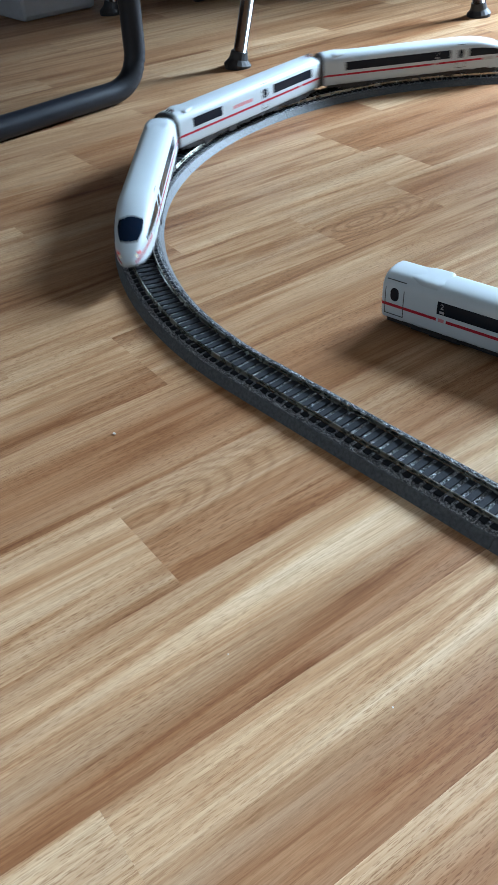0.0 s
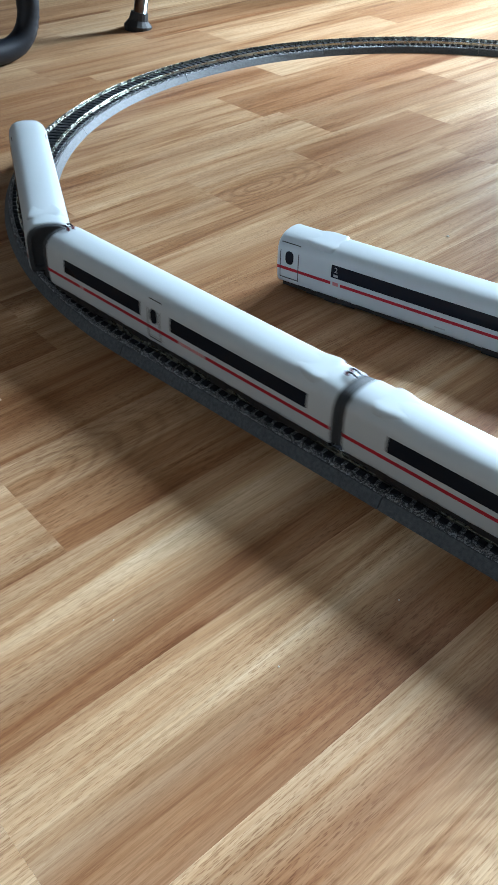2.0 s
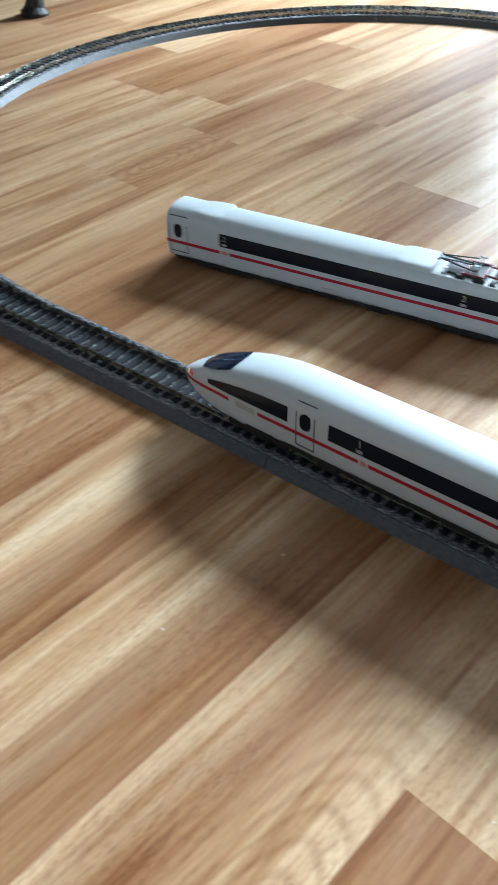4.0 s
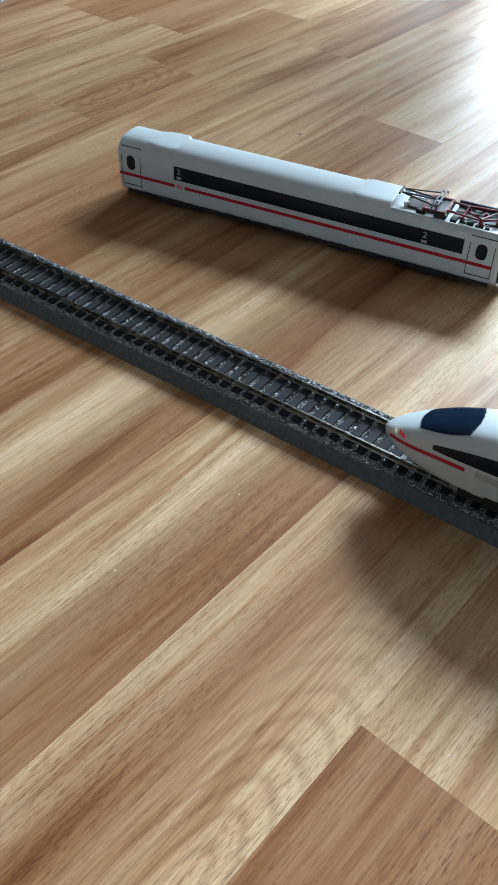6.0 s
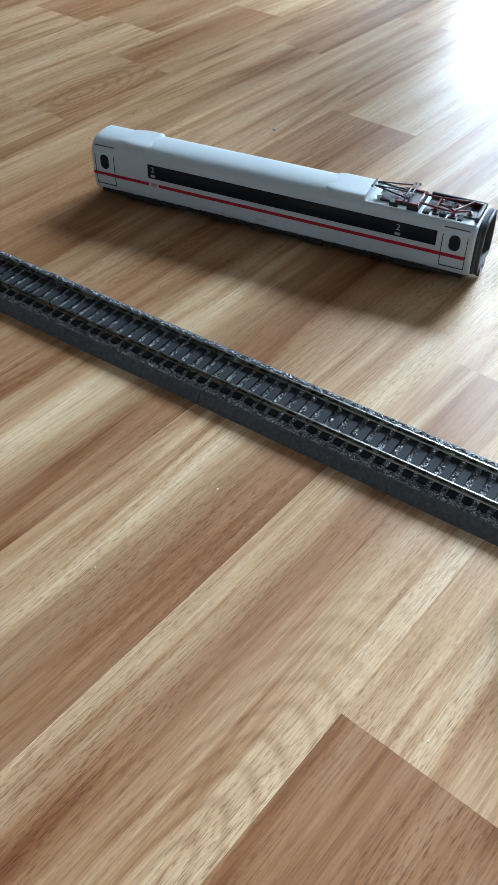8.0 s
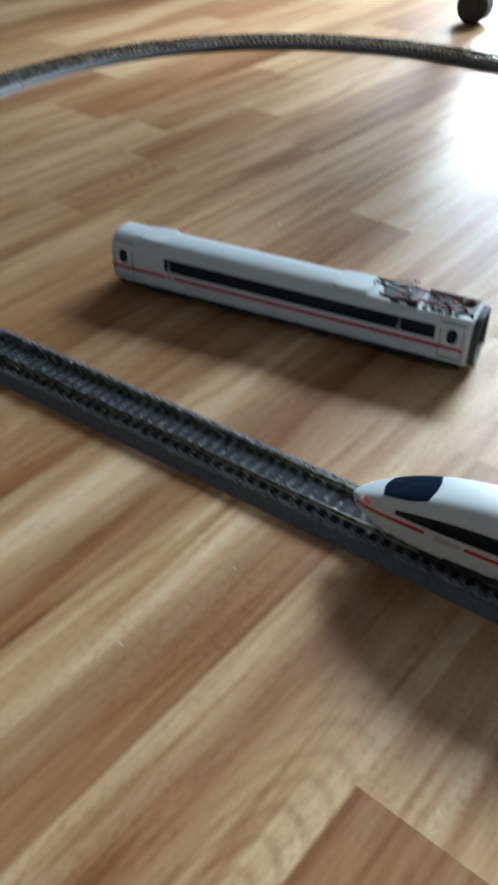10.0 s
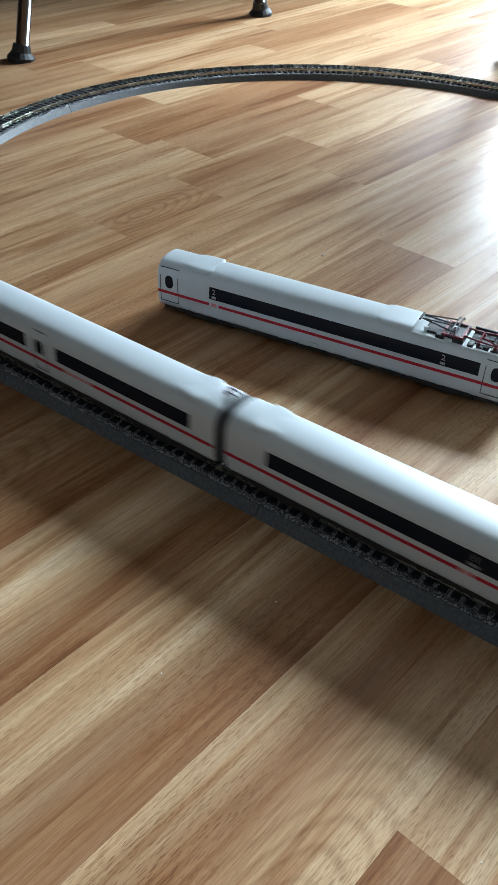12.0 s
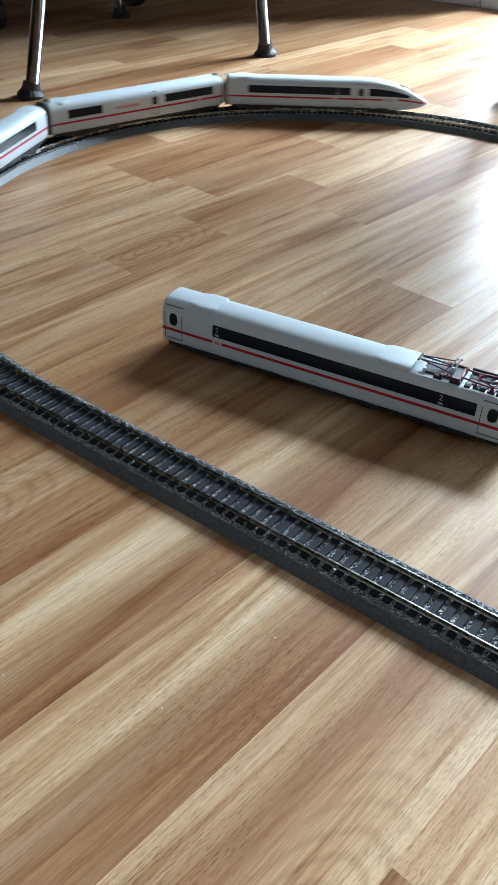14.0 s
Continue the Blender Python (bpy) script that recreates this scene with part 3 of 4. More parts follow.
def door(car, shape, length, x0, x1, side, z0=0.0085, z1=0.0325):
    e = 0.00045
    P = lambda a, b, c, d: patch(shape, length, a, b, c, d, side, 0.00022)
    dr = part("door", join([P(x0, x0 + e, z0, z1), P(x1 - e, x1, z0, z1), P(x0 + e, x1 - e, z0, z0 + e), P(x0 + e, x1 - e, z1 - e, z1)]), LINE_DARK, car, "outlined passenger door")
    xc = (x0 + x1) / 2
    lo, hi = oval((0.0187, 0.0277))
    part("door_window", patch(shape, length, xc - 0.0030, xc + 0.0030, lo, hi, side, 0.0002, 12), CAR_GLASS, dr, "dark oval door window")
    return dr


def bogie(car, x, dz=0.0):
    b = part("bogie", boxes((x - .019, x + .019, -.0105, .0105, .0030 + dz, .0088 + dz), (x - .018, x + .018, -.0132, -.0105, .0010 + dz, .0060 + dz), (x - .018, x + .018, .0105, .0132, .0010 + dz, .0060 + dz),
                            (x - .004, x + .004, -.0138, .0138, .0006 + dz, .0050 + dz), bevel=0.0006), UNDER, car, "black bogie frame")
    for dx in (-.0115, .0115):
        for y in (-1, 1):
            bm = bmesh.new()
            tube(bm, [(x + dx, y * .0072, .0052 + dz), (x + dx, y * .0080, .0052 + dz), (x + dx, y * .0081, .0052 + dz), (x + dx, y * .0098, .0052 + dz)], [.0060, .0060, .0052, .0052], 20)
            part("wheel", bm, WHEEL, b, "dark metal wheel")
    return b


def underframe(car, x0, x1, dz=0.0):
    rng = random.Random(3)
    specs = [(x0, x1, -.0134, .0134, .0022, .0064)]
    x = x0 + .012
    while x < x1 - .02:
        ln = rng.uniform(.008, .02)
        specs.append((x, x + ln, -.0143, .0143, rng.uniform(.0014 + dz, .0038), .0056))
        x += ln + rng.uniform(.002, .006)
    part("underframe", boxes(*specs, bevel=.0004), UNDER, car, "black underframe with equipment boxes")


def gangway(car, x, way, deep=0.0033):
    """Dark rubber bellows on the coupled end at x, a ring that follows the car's section; way is the side to which it points."""
    m = 40
    bm = bmesh.new()
    rings = []
    mid = Vector((0, 0, 0.0205))
    for dx, k in ((0.0, 0.955), (0.35, 0.965), (0.55, 0.93), (0.8, 0.965), (1.0, 0.95), (1.0, 0.80), (0.15, 0.78), (0.15, 0.02)):
        ring = []
        for i in range(m):
            q = -1 + 2 * (i + 0.5) / m
            c = surf(flat_shape, 1.0, 0.0, q)
            p = mid + (Vector((0, c.y, c.z)) - mid) * k
            ring.append(bm.verts.new((x + way * deep * dx, p.y, p.z)))
        rings.append(ring)
    for a, b in zip(rings, rings[1:]):
        for i in range(m):
            bm.faces.new((a[i], b[i], b[(i + 1) % m], a[(i + 1) % m]))
    bm.faces.new(rings[-1])
    bmesh.ops.recalc_face_normals(bm, faces=bm.faces[:])
    part("gangway", bm, BELLOWS, car, "dark grey rubber gangway bellows")
    a, b = sorted((x - way * .004, x + way * (deep + 0.0001)))
    part("coupling", boxes((a, b, -.003, .003, .0022, .0050), (b - .002 if way > 0 else a, b if way > 0 else a + .002, -.0060, .0060, .0012, .0058), bevel=.0004), ROOF_METAL, car, "small metal coupling")


def roof_hump(car, shape, length, x0, x1, ease0, ease1):
    """Fairing that fills the roof's shoulders out to upright walls; ease0 and ease1 are the shares of its length over which it swells and dies away (0: a blunt end)."""
    bm = bmesh.new()
    n, m = 28, 22
    rings = []
    step = lambda a: a * a * (3 - 2 * a)
    for i in range(n + 1):
        f = i / n
        x = x0 + (x1 - x0) * f
        up = step(min(1, f / ease0) if ease0 else 1) * step(min(1, (1 - f) / ease1) if ease1 else 1)
        half = 0.0084 + 0.0036 * up
        top = shape(x, length)[2] - 0.0006 + 0.0007 * up
        ring = []
        for k in range(m + 1):
            a = math.pi * k / m
            c, d = math.cos(a), math.sin(a)
            y = -half * math.copysign(abs(c) ** 0.31, c)
            low = 0.0300
            z = low + (top - low) * abs(d) ** 0.42
            ring.append(bm.verts.new((x, y, z)))
        rings.append(ring)
    for a, b in zip(rings, rings[1:]):
        for k in range(m):
            bm.faces.new((a[k], b[k], b[k + 1], a[k + 1]))
    bm.faces.new(rings[0])
    bm.faces.new(rings[-1][::-1])
    bmesh.ops.recalc_face_normals(bm, faces=bm.faces[:])
    return part("roof_fairing", bm, CAR_WHITE, car, "raised white roof fairing", smooth=True)


def cyl(bm, x, y, z0, z1, r, n=10):
    return tube(bm, [(x, y, z0), (x, y, z1)], r, n)


def ribbed(bm, x, y, z0, z1, r):
    """A ribbed insulator."""
    n = 4
    pts, rs = [], []
    for i in range(n):
        a = z0 + (z1 - z0) * i / n
        b = (z1 - z0) / n
        pts += [(x, y, a), (x, y, a + b * .45), (x, y, a + b * .5), (x, y, a + b * .95)]
        rs += [r, r, r * .62, r * .62]
    return tube(bm, pts, rs, 10)


def end_car(name_label):
    """End car; x runs from the coupled end (0) to the nose tip, z from the rail head."""
    L = END_LEN
    car = new("train_end_car")
    tagged(car, name_label, "model train", group="train on the track")
    sh = nose_shape
    part("body", shell(sh, L), CAR_WHITE, car, "glossy white streamlined body", smooth=True)
    at = lambda d: L - d
    for side in (-1, 1):
        band(car, sh, L, at(.2205), at(.0965), side)
        lo = lambda s: W_LO - .0002 - .0018 * s ** 2.5
        hi = lambda s: W_HI - .0004 - .0078 * s ** 2.2
        part("cab_window_band", patch(sh, L, at(.0745), at(.0245), lo, hi, side), CAR_GLASS, car, "tapering dark cab window band")
        door(car, sh, L, at(.0893), at(.0790), side)
        stripe(car, sh, L, 0.0005, at(.1175), side)
        stripe(car, sh, L, at(.1125), at(.0570), side)
        lo = lambda s: S_LO - .0052 * s ** 1.7
        hi = lambda s: S_HI - .0056 * s ** 1.7
        part("red_stripe", patch(sh, L, at(.0390), at(.0040), lo, hi, side, .00012), CAR_RED, car, "red stripe curving down round the nose")
        part("logo_bar", patch(sh, L, at(.0552), at(.0434), S_LO - .0006, S_HI + .0006, side, .00012), LOGO_GREY, car, "grey printed mark")
        part("small_logo", patch(sh, L, at(.1165), at(.1135), S_LO - .0002, S_HI + .0002, side, .00012), LOGO_RED, car)
        numeral(car, "1", .0056, side, at(.1128), (W_LO + W_HI) / 2 + .0014)
        part("small_print", patch(sh, L, at(.1144), at(.1112), W_LO + .0010, W_LO + .0026, side, .00026, 2), LINE_GREY, car)
    # windscreen: a dark shield over the nose
    bm = bmesh.new()
    rings = []
    n, m = 16, 14
    for i in range(n + 1):
        s = i / n
        x = at(.0385) + (.0385 - .0150) * s
        half = 0.30 * (0.72 + 0.28 * math.sin(math.pi * min(1, s * 0.85 + 0.12))) * min(1, math.sqrt(max(0, 1 - (2 * s - 1) ** 6)) + 0.25)
        rings.append([bm.verts.new(surf(sh, L, x, half * (2 * k / m - 1), .00028)) for k in range(m + 1)])
    for a, b in zip(rings, rings[1:]):
        for k in range(m):
            bm.faces.new((a[k], b[k], b[k + 1], a[k + 1]))
    part("windscreen", bm, SCREEN_GLASS, car, "wide dark curved windscreen", smooth=True)
    for side in (-1, 1):
        part("headlamp", patch(sh, L, at(.0074), at(.0060), .0132, .0142, side, .00022, 4), LAMP_WARM, car, "small lit headlamp")
        part("tail_lamp", patch(sh, L, at(.0118), at(.0084), .0142, .0156, side, .00022, 4), LAMP_RED, car, "small red tail lamp")
    roof_hump(car, sh, L, 0.0090, 0.0335, 0.22, 0.75)
    underframe(car, 0.004, L - .040, -RIDE)
    bogie(car, at(.0560), -RIDE)
    bogie(car, at(.2080), -RIDE)
    gangway(car, 0.0, -1)
    return car


def roof_insulators(car, x, way):
    """Two red insulators at the end of the roof with a short cable that arches over the gap."""
    for y in (.0010, .0045):
        bm = bmesh.new()
        ribbed(bm, x + way * .0035, y, CAR_TOP - .0006, CAR_TOP + .0018, .0010)
        part("insulator", bm, INSULATOR, car, "small red roof insulator")
    bm = bmesh.new()
    tube(bm, bent([(x + way * .0035, .0010, CAR_TOP + .0017), (x + way * .0010, .0010, CAR_TOP + .0024), (x - way * .0022, .0012, CAR_TOP + .0012)], .001, 4), .0005, 8)
    tube(bm, bent([(x + way * .0035, .0045, CAR_TOP + .0017), (x + way * .0010, .0045, CAR_TOP + .0024), (x - way * .0022, .0043, CAR_TOP + .0012)], .001, 4), .0005, 8)
    part("roof_cable", bm, UNDER, car, "short black roof cables")


def middle_car():
    """Middle car of the moving train; x runs from the end coupled to the rear car."""
    L = MID_LEN
    car = new("train_middle_car")
    tagged(car, "white model restaurant car with red stripe, on the track", "model train", group="train on the track")
    sh = flat_shape
    part("body", shell(sh, L), CAR_WHITE, car, "glossy white car body", smooth=True)
    band(car, sh, L, .0185, .0885, -1)
    door(car, sh, L, .0948, .1050, -1)
    band(car, sh, L, .1135, .2115, -1)
    band(car, sh, L, .0140, .0820, 1)
    door(car, sh, L, .0908, .1010, 1)
    band(car, sh, L, .1640, .2060, 1)
    for k in range(5):
        a = .1170 + .0062 * k
        part("logo_bar", patch(sh, L, a, a + .0050, W_LO + .001, W_LO + .0042, 1, .00012), LOGO_RED, car, "faded red printed bar")
    stripe(car, sh, L, .0005, .0330, 1)
    stripe(car, sh, L, .0360, L - .0005, 1)
    stripe(car, sh, L, .0005, .0325, -1)
    stripe(car, sh, L, .0360, .1200, -1)
    stripe(car, sh, L, .1405, L - .0005, -1)
    for k in range(6):
        a = .1212 + .0031 * k
        part("logo_bar", patch(sh, L, a, a + .0026, S_LO - .0001, S_HI - .0001, -1, .00012), LOGO_RED, car, "faded red printed bar")
    part("small_logo", patch(sh, L, .0330, .0355, S_LO, S_HI, -1, .00012), LOGO_RED, car)
    part("small_print", patch(sh, L, .0960, .1075, .0098, .0103, -1, .00012), LOGO_GREY, car)
    roof_hump(car, sh, L, L - .0340, L - .0092, 0.75, 0.22)
    roof_insulators(car, L - .001, -1)
    roof_insulators(car, .001, 1)
    underframe(car, .004, L - .004, -RIDE)
    bogie(car, .038, -RIDE)
    bogie(car, L - .038, -RIDE)
    gangway(car, 0.0, -1)
    gangway(car, L, 1)
    return car


def parked_shape(x, length):
    """The plain section; shell() cuts its roof off flat behind the fairing, for the roof gear."""
    return CAR_W, CAR_BOT, CAR_TOP


def pantograph(car, L):
    """Folded pantograph with red insulators and a long bus bar on the lowered roof."""
    z = ROOF_DECK
    ahead = pose(0.0105, 0, 0)
    pg = part("pantograph", boxes((.1830, .1960, -.0085, -.0070, z + .0026, z + .0036), (.1830, .1960, .0070, .0085, z + .0026, z + .0036), (.1830, .1845, -.0070, .0070, z + .0026, z + .0036),
                                  (.1945, .1960, -.0070, .0070, z + .0026, z + .0036), bevel=.0003), INSULATOR, car, "folded dark red pantograph", ahead)
    bm = bmesh.new()
    for y in (-.0045, .0045):
        tube(bm, [(.1900, y, z + .0036), (.1690, y * .5, z + .0062)], .0005, 8)
        tube(bm, [(.1690, y * .5, z + .0062), (.1885, y * .9, z + .0076)], .0004, 8)
    tube(bm, [(.1680, -.0040, z + .0062), (.1680, .0040, z + .0062)], .0007, 8)
    part("arm", bm, UNDER, pg, "thin dark folding arms")
    bm = bmesh.new()
    for x in (.1885, .1908):
        tube(bm, bent([(x, -.0115, z + .0045), (x, -.0090, z + .0072), (x, .0090, z + .0072), (x, .0115, z + .0045)], .002, 4), .00045, 8)
    part("contact_bow", bm, ROOF_METAL, pg, "thin metal contact bows")
    for x, y in ((.1838, -.0078), (.1838, .0078), (.1952, -.0078), (.1952, .0078), (.2050, -.0060), (.2050, .0050), (.2150, -.0070), (.2150, .0030), (.2230, -.0020), (.2230, .0075)):
        bm = bmesh.new()
        ribbed(bm, x, y, z - .0006, z + .0028, .0014)
        part("insulator", bm, INSULATOR, car, "dark red ribbed insulator", ahead)
    bm = bmesh.new()
    tube(bm, [(.1955, .0050, z + .0034), (.2050, .0050, z + .0032), (.2230, .0075, z + .0032), (.2275, .0075, z + .0030)], .0006, 8)
    tube(bm, [(.1955, -.0050, z + .0034), (.2050, -.0060, z + .0032), (.2150, -.0070, z + .0032), (.2230, -.0020, z + .0032)], .0006, 8)
    tube(bm, [(.2050, -.0060, z + .0032), (.2050, .0050, z + .0032)], .0005, 8)
    tube(bm, [(.2060, -.0010, z + .0030), (.2150, -.0070, z + .0040), (.2230, .0075, z + .0040)], .0005, 8)
    part("bus_bar", bm, INSULATOR, car, "red roof bus bars", ahead)
    part("roof_box", boxes((.1990, .2025, -.0100, -.0050, z - .0004, z + .0016), (.2080, .2115, -.0090, -.0045, z - .0004, z + .0018), (.2085, .2120, .0010, .0060, z - .0004, z + .0018),
                           (.2180, .2205, -.0095, -.0055, z - .0004, z + .0014), bevel=.0004), UNDER, car, "small dark roof boxes", ahead)
    part("roof_deck", boxes((.1990, .2285, -.0045, .0087, z - .0004, z + .0008), (.2040, .2075, -.0085, -.0045, z - .0004, z + .0010), (.2125, .2170, -.0088, -.0045, z - .0004, z + .0010), bevel=.0003), UNDER, car, "dark roof deck plate under the gear", ahead)
    part("roof_rail", boxes((.1985, .2290, .0088, .0100, z - .0010, z + .0034), (.2270, .2290, -.0080, .0088, z + .0004, z + .0032), bevel=.0003), UNDER, car, "dark roof rail behind the gear", ahead)
    part("pantograph_base", boxes((.1720, .1965, -.0060, .0060, z - .0004, z + .0014), (.1800, .1850, -.0095, .0095, z - .0004, z + .0024), (.1900, .1965, -.0095, .0095, z - .0004, z + .0026), bevel=.0004), UNDER, car, "black pantograph base", ahead)
    bm = bmesh.new()
    cyl(bm, .1835, -.0050, z - .0004, z + .0030, .0013)
    cyl(bm, .1835, .0050, z - .0004, z + .0030, .0013)
    part("white_insulator", bm, SKIRT, car, "small white roof insulators")


def parked_car():
    """Car that stands on the floor beside the track, with roof gear at one end; sunk on its bogies."""
    L = 0.2410
    car = new("parked_train_car")
    tagged(car, "white model train car with pantograph, parked on the floor", "model train")
    sh = parked_shape
    part("body", shell(sh, L), CAR_WHITE, car, "glossy white car body", smooth=True)
    for side in (-1, 1):
        band(car, sh, L, .0405, .2205, side)
        door(car, sh, L, .0025, .0165, side)
        door(car, sh, L, .2235, .2375, side, z1=.0312)
        stripe(car, sh, L, .0005, .0405, side)
        stripe(car, sh, L, .0475, .2375, side)
        part("small_logo", patch(sh, L, .0420, .0460, S_LO - .0002, S_HI + .0002, side, .00012), LOGO_RED, car)
        part("small_print", patch(sh, L, .1130, .1200, .0088, .0095, side, .00012, 3), LOGO_GREY, car)
        for x in (.0440, .1990):
            numeral(car, "2", .0052, side, x, (W_LO + W_HI) / 2 + .0012)
            part("small_print", patch(sh, L, x - .0016, x + .0016, W_LO + .0008, W_LO + .0024, side, .00026, 2), LINE_GREY, car)
    roof_hump(car, sh, L, .012, .0405, 0.60, 0.10)
    roof_hump(car, sh, L, .1500, .1768, 0.35, 0)
    for side in (-1, 1):
        y0, y1 = sorted((side * .0108, side * .0120))
        part("roof_rim", boxes((.1768, .2000, y0, y1, ROOF_DECK - .0020, ROOF_DECK + .0010), (.2085, .2395, y0, y1, ROOF_DECK - .0020, ROOF_DECK + .0008), bevel=.0004), CAR_WHITE, car, "white raised rim beside the roof gear")
    pantograph(car, L)
    underframe(car, .004, L - .004)
    bogie(car, .040)
    bogie(car, L - .038)
    gangway(car, L, 1, 0.0040)
    return car


def numeral(parent, body, size, side, x, z):
    cu = bpy.data.curves.new("numeral", "FONT")
    cu.body, cu.size, cu.extrude = body, size, 0.00004
    cu.align_x, cu.align_y = "CENTER", "CENTER"
    cu.materials.append(LINE_GREY)
    ob = new("numeral", cu)
    ob.parent = parent
    ob.matrix_basis = pose(x, side * (CAR_W + .00018), z, 90, 0, 0 if side < 0 else 180)
    return ob


FRONT = end_car("white model train end car with red stripe and dark windscreen")
REAR = end_car("white model train end car with red stripe, coupled behind")
MIDDLE = middle_car()
PARKED = parked_car()
PARK_YAW = 8.5
PARKED.matrix_basis = pose(0.0185, 0.1025, 0.0009, 0, 0, PARK_YAW) @ pose(-0.005, CAR_W, 0)


# ---- furniture at the edge ----
def chair_with_chrome_legs():
    ch = new("chair")
    tagged(ch, "chair with splayed chrome legs and black rubber feet", "chair")
    feet = [(-0.540, 0.463), (-0.462, 0.866), (-0.826, 0.920), (-0.945, 0.545)]
    cx, cy = -0.69, 0.70
    for x, y in feet:
        top = Vector((x + (0.034 if y < cy else -0.012), y + (0.092 if y < cy else -0.075), 0.44))
        d = (top - Vector((x, y, 0))).normalized()
        bm = bmesh.new()
        tube(bm, [Vector((x, y, 0)) + d * 0.018, top], 0.0085, 16)
        leg = part("leg", bm, CHROME, ch, "chrome tube leg", smooth=True)
        bm = bmesh.new()
        tube(bm, [(x, y, 0.0), (x, y, 0.004), Vector((x, y, 0.004)) + d * 0.006, Vector((x, y, 0.004)) + d * 0.015], [0.0170, 0.0175, 0.0120, 0.0105], 16)
        part("rubber_foot", bm, RUBBER, leg, "black rubber foot", smooth=False)
    part("seat", boxes((-0.89, -0.49, 0.50, 0.90, 0.44, 0.49), bevel=0.015), SEAT, ch, "dark upholstered seat")
    # unseen backrest and post on the window side, added to block low light
    part("backrest", boxes((-0.88, -0.50, 0.885, 0.915, 0.54, 0.88), bevel=0.012), SEAT, ch, "unseen dark upholstered backrest added to block window light")
    part("back_post", boxes((-0.70, -0.68, 0.890, 0.910, 0.46, 0.56), bevel=0.003), CHROME, ch)
    return ch


def cantilever_chair():
    ch = new("cantilever_chair")
    tagged(ch, "cantilever chair with black bent steel tube frame", "chair")
    bm = bmesh.new()
    r = 0.0125
    pts = bent([(-0.560, 0.325, 0.45), (-0.537, 0.305, r), (-0.508, -0.150, r), (-0.99, -0.15, r), (-1.02, 0.30, r), (-1.03, 0.33, 0.45)], 0.045, 10)
    tube(bm, pts, r, 16)
    part("frame", bm, BLACK_TUBE, ch, "black bent steel tube", smooth=True)
    part("seat", boxes((-1.03, -0.54, -0.14, 0.335, 0.45, 0.49), bevel=0.015), SEAT, ch, "dark upholstered seat")
    return ch


def shade_table():
    """Unseen table, added to shade the floor round the chairs; its column stands out of sight behind them."""
    tb = new("table")
    tagged(tb, "unseen dark wooden table on a central column, added to shade the floor", "table")
    part("tabletop", boxes((-1.90, -0.02, -0.20, 1.30, 0.71, 0.745), bevel=0.006), TABLE, tb, "dark wooden tabletop")
    # apron added to cut off more low window light
    part("apron", boxes((-0.07, -0.05, -0.17, 1.27, 0.60, 0.709), (-1.87, -0.07, 1.25, 1.27, 0.60, 0.709), (-1.87, -0.07, -0.17, -0.15, 0.60, 0.709), bevel=0.003), TABLE, tb, "dark wooden apron added under the tabletop to block light")
    bm = bmesh.new()
    tube(bm, [(-1.60, 0.65, 0.03), (-1.60, 0.65, 0.71)], 0.04, 20)
    part("column", bm, BLACK_TUBE, tb, smooth=True)
    part("base_plate", boxes((-1.85, -1.35, 0.40, 0.90, 0.0, 0.03), bevel=0.008), BLACK_TUBE, tb)


def sideboard():
    """Tall cupboard beside the window, added unseen to block its light, and the pale sill that runs on from its plinth.
    """
    sb = new("sideboard")
    tagged(sb, "pale plinth with an unseen dark cupboard added to block window light", "cupboard")
    part("plinth", boxes((-2.17, -0.40, 1.505, 1.90, 0.0, 0.06), bevel=0.003), SKIRT, sb, "pale grey plinth")
    # unseen body, its width and height set to shade the floor on the left
    part("body", boxes((-2.19, -0.38, 1.49, 1.92, 0.06, 0.90), bevel=0.004), TABLE, sb, "dark wooden cupboard body added to block window light")
    sill = part("trim", boxes((-0.398, 0.90, 1.505, 1.60, 0.0, 0.05), bevel=0.004), SKIRT, None)
    tagged(sill, "pale raised sill along the window side", "sill", kind="structure")
    for i in range(2):
        x = -2.18 + i * 0.90
        d = part("door", boxes((x + .004, x + .896, 1.468, 1.49, 0.07, 0.83), bevel=0.003), TABLE, sb)
        part("handle", boxes((x + .83, x + .84, 1.450, 1.468, 0.40, 0.55), bevel=0.002), CHROME, d)


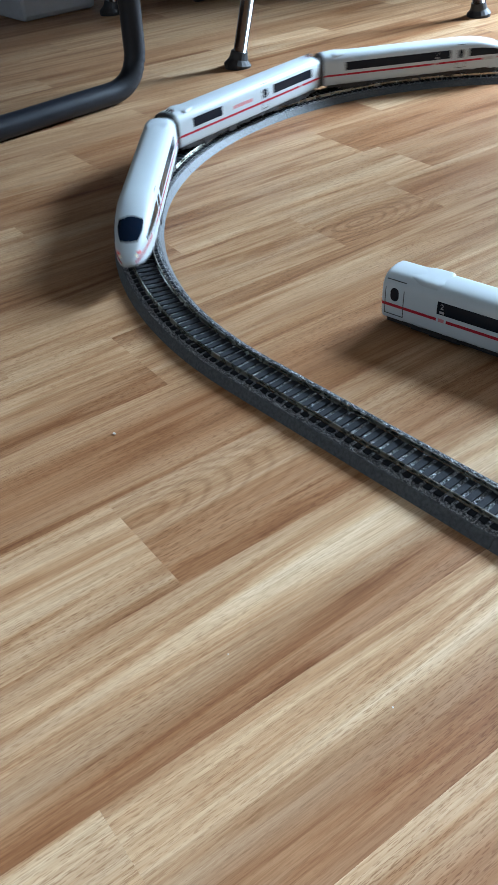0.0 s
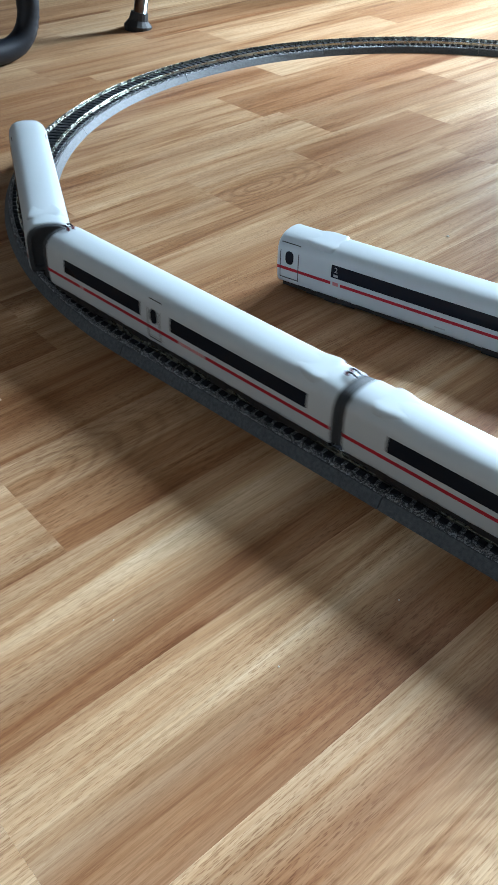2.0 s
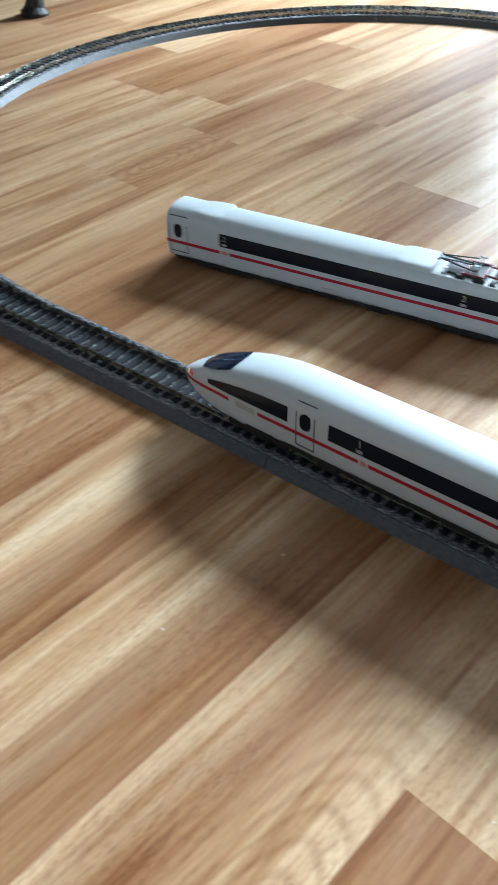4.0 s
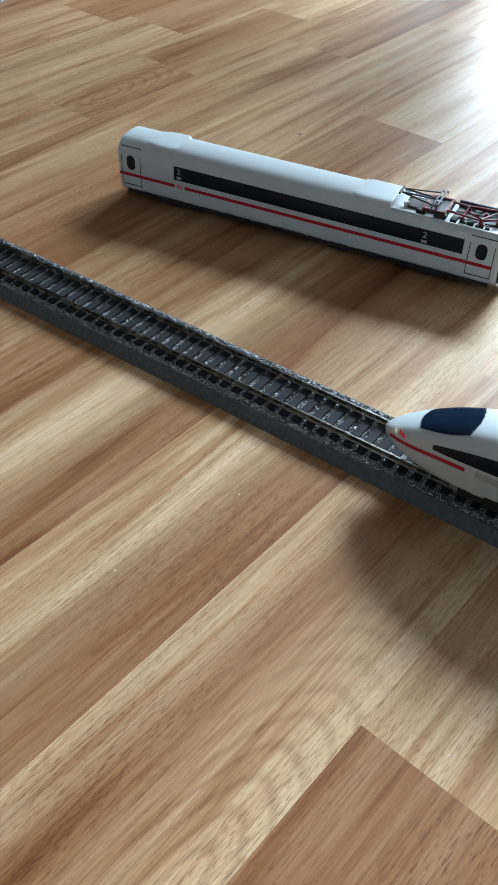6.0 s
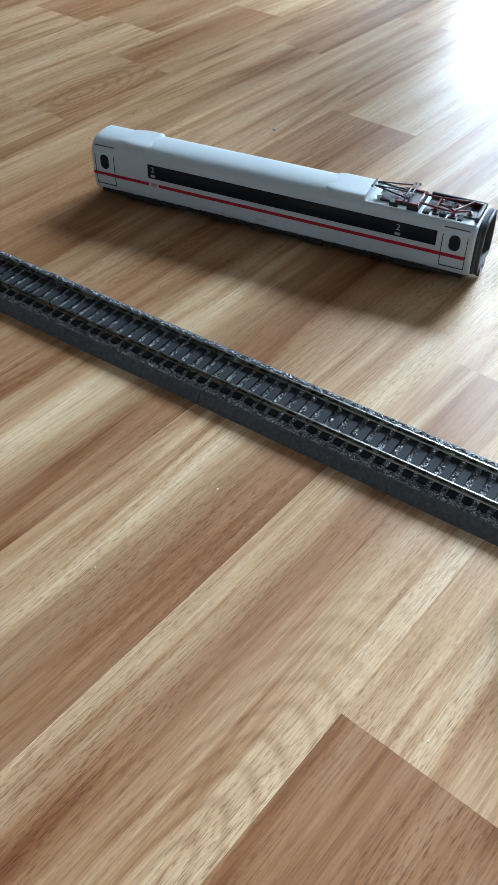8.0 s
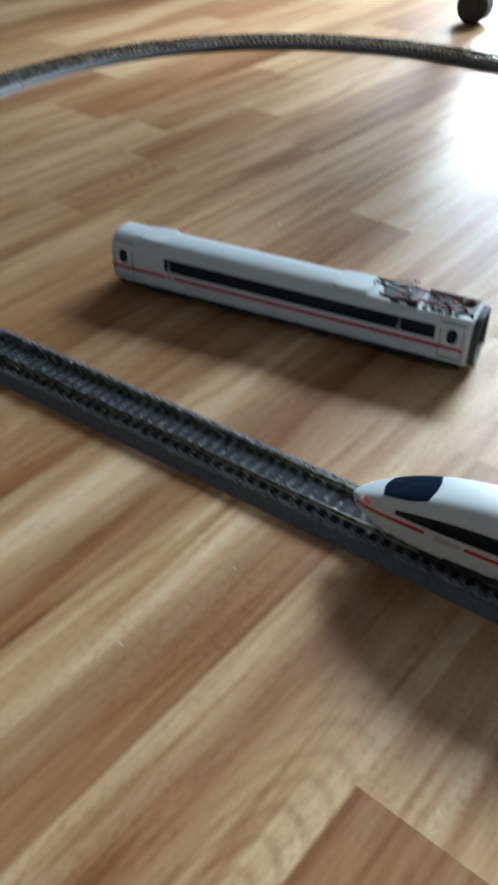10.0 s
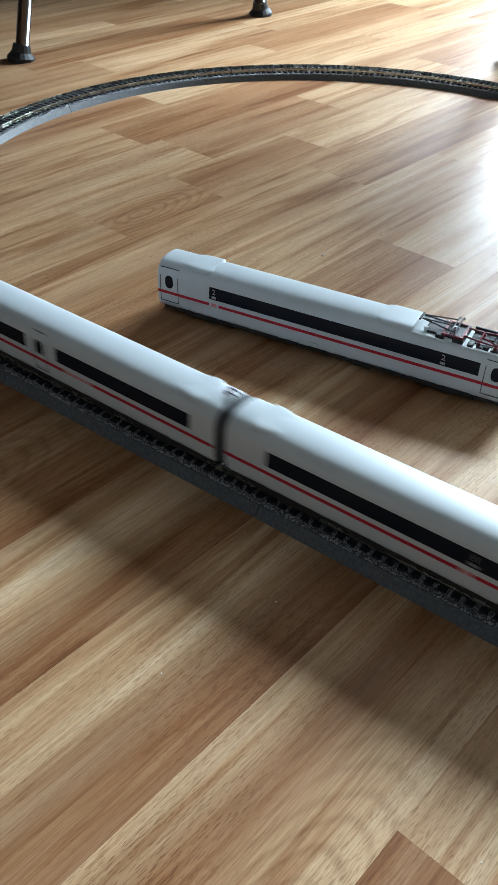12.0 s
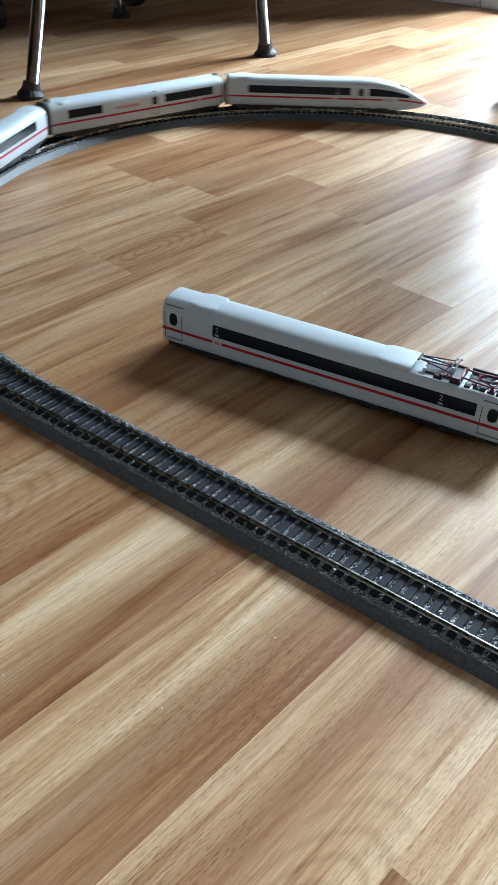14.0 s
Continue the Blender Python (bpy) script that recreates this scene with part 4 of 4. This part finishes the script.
def office_chair():
    """Swivel chair on a five-armed base with castors."""
    ch = new("office_chair")
    tagged(ch, "black swivel chair on a five-armed base with castors", "office chair")
    cx, cy = -1.115, 0.865
    bm = bmesh.new()
    tube(bm, [(cx, cy, 0.07), (cx, cy, 0.13), (cx, cy, 0.135), (cx, cy, 0.45)], [0.032, 0.030, 0.016, 0.016], 20)
    part("column", bm, BLACK_TUBE, ch, "black gas-lift column", smooth=True)
    for k in range(5):
        a = radians(-38 + 72 * k)
        ex, ey = cx + 0.275 * math.cos(a), cy + 0.275 * math.sin(a)
        bm = bmesh.new()
        tube(bm, [(cx, cy, 0.100), (cx + 0.14 * math.cos(a), cy + 0.14 * math.sin(a), 0.088), (ex, ey, 0.066)], [0.022, 0.019, 0.014], 12)
        arm = part("base_arm", bm, BLACK_TUBE, ch, "black base arm", smooth=True)
        bm = bmesh.new()
        tube(bm, [(ex, ey - .013, .0245), (ex, ey - .010, .0245), (ex, ey + .010, .0245), (ex, ey + .013, .0245)], [.0215, .0245, .0245, .0215], 20)
        tube(bm, [(ex, ey, .0245), (ex, ey, .068)], .007, 10)
        part("castor", bm, RUBBER, arm, "black castor")
    part("seat", boxes((cx - .23, cx + .21, cy - .22, cy + .22, 0.45, 0.52), bevel=0.03), SEAT, ch, "black upholstered seat")
    part("backrest", boxes((cx - .22, cx + .20, cy + .20, cy + .26, 0.60, 1.10), bevel=0.025), SEAT, ch, "black upholstered backrest")
    part("back_bar", boxes((cx - .03, cx + .03, cy + .215, cy + .235, 0.47, 0.62), bevel=0.004), BLACK_TUBE, ch)


def storage_box():
    bx = new("storage_box")
    tagged(bx, "pale grey plastic storage box on the floor", "box")
    part("body", boxes((-1.20, -1.008, .420, .560, 0, .24), bevel=.008), GREY_PLASTIC, bx)
    part("lid", boxes((-1.206, -1.002, .414, .566, .2405, .258), bevel=.005), GREY_PLASTIC, bx)


def crumb(x, y, r):
    """A pale crumb on the floor."""
    bm = bmesh.new()
    bmesh.ops.create_icosphere(bm, subdivisions=2, radius=r)
    for v in bm.verts:
        v.co *= 1 + 0.5 * noise.noise(v.co * 900 + Vector((x * 50, y * 50, 0)))
        v.co.z *= 0.6
    low = min(v.co.z for v in bm.verts)
    ob = part("crumb", bm, CRUMB, None)
    ob.location = (x, y, -low)
    tagged(ob, "tiny pale crumb lying on the wooden floor", "crumb", group="crumbs on the floor")


def trolley():
    """Grey trolley leg on a black castor."""
    tr = new("trolley")
    tagged(tr, "grey metal trolley on black castor wheels", "trolley")
    for x, y in ((-0.060, 0.885), (0.30, 0.885), (-0.060, 1.25), (0.30, 1.25)):
        part("leg", boxes((x - .016, x + .016, y - .016, y + .016, 0.066, 0.40), bevel=0.002), GREY_METAL, tr, "square grey metal leg")
        bm = bmesh.new()
        tube(bm, [(x, y - .012, .021), (x, y - .009, .021), (x, y + .009, .021), (x, y + .012, .021)], [.0185, .021, .021, .0185], 24)
        w = part("castor", bm, RUBBER, tr, "black castor wheel")
        part("fork", boxes((x - .008, x + .008, y - .016, y - .0125, .017, .056), (x - .008, x + .008, y + .0125, y + .016, .017, .056), (x - .010, x + .010, y - .016, y + .016, .048, .066), bevel=.001), RUBBER, w)
    part("shelf", boxes((-.08, .32, .865, 1.27, .40, .42), bevel=.003), GREY_METAL, tr, "grey metal shelf")


chair_with_chrome_legs()
cantilever_chair()
shade_table()
sideboard()
office_chair()
storage_box()
trolley()
for cx, cy, cr in ((0.056, 0.243, .0011), (-0.014, -0.096, .0009), (0.213, -0.120, .0004), (0.351, -0.111, .0004), (0.148, -0.150, .0004), (0.228, -0.060, .0004)):
    crumb(cx, cy, cr)
lay_strips()

# ---- what moves: the train along the loop ----
# seconds, place of the rear car's nose tip along the centre line
RUN = [
    (0.0, -0.885), (0.5, -0.713), (1.0, -0.5550), (1.5, -0.4245), (2.0, -0.3300), (2.5, -0.2500), (3.0, -0.1360), (3.5, 0.008), (4.0, 0.124), (4.2, 0.155),
    (4.6, 0.200), (5.2, 0.233), (5.8, 0.258), (6.3, 0.278), (6.5, 0.2935), (7.0, 0.319), (7.5, 0.3345), (8.2, 0.345), (8.8, 0.343), (9.4, 0.322), (9.8, 0.285), (10.0, 0.2565), (10.5, 0.1565), (11.0, 0.0170),
    (11.5, -0.154), (12.0, -0.3255), (12.5, -0.4868), (13.0, -0.6600), (13.5, -0.848), (14.0, -1.035),
]
HALF_GAP = 0.0029


def coupling_gap(s):
    """Gap between two cars whose coupling stands at s: the close couplings open in the curve."""
    return 2 * HALF_GAP + .001 + .0065 * max(0, min(1, min(-s, s + math.pi * R) / 0.12))


def run_at(t):
    """Smooth interpolation of RUN (monotone cubic)."""
    ts, vs = [r[0] for r in RUN], [r[1] for r in RUN]
    n = len(ts)
    d = [(vs[i + 1] - vs[i]) / (ts[i + 1] - ts[i]) for i in range(n - 1)]
    g = [d[0]] + [0 if d[i - 1] * d[i] <= 0 else 2 * d[i - 1] * d[i] / (d[i - 1] + d[i]) for i in range(1, n - 1)] + [d[-1]]
    i = max(0, min(n - 2, sum(1 for q in ts if q <= t) - 1))
    h = ts[i + 1] - ts[i]
    u = (t - ts[i]) / h
    return ((1 + 2 * u) * (1 - u) ** 2 * vs[i] + u * (1 - u) ** 2 * h * g[i] + u * u * (3 - 2 * u) * vs[i + 1] + u * u * (u - 1) * h * g[i + 1])


def car_pose(s0, a, b, length, back):
    """Pose of a car whose bogies stand a and b from its start; s0 is the track place of its low end. back: its x axis points down the track."""
    p, q = on_track(s0 + a)[0], on_track(s0 + b)[0]
    d = (q - p).normalized()
    o = p - d * a
    ang = math.degrees(math.atan2(d.y, d.x))
    if back:
        o = o + d * length
        ang += 180
    return pose(o.x, o.y + TRACK_Y, RAIL_TOP + RIDE, 0, 0, ang)


def motions():
    rear, mid, front = [], [], []
    for i in range(0, 71):
        t = i * 0.2
        s = run_at(t)
        rear.append((t, car_pose(s, .0560, .2080, END_LEN, True)))
        s += END_LEN
        s += coupling_gap(s)
        mid.append((t, car_pose(s, .038, MID_LEN - .038, MID_LEN, False)))
        s += MID_LEN
        s += coupling_gap(s)
        front.append((t, car_pose(s, END_LEN - .2080, END_LEN - .0560, END_LEN, False)))
    walk(REAR, rear)
    walk(MIDDLE, mid)
    walk(FRONT, front)


motions()
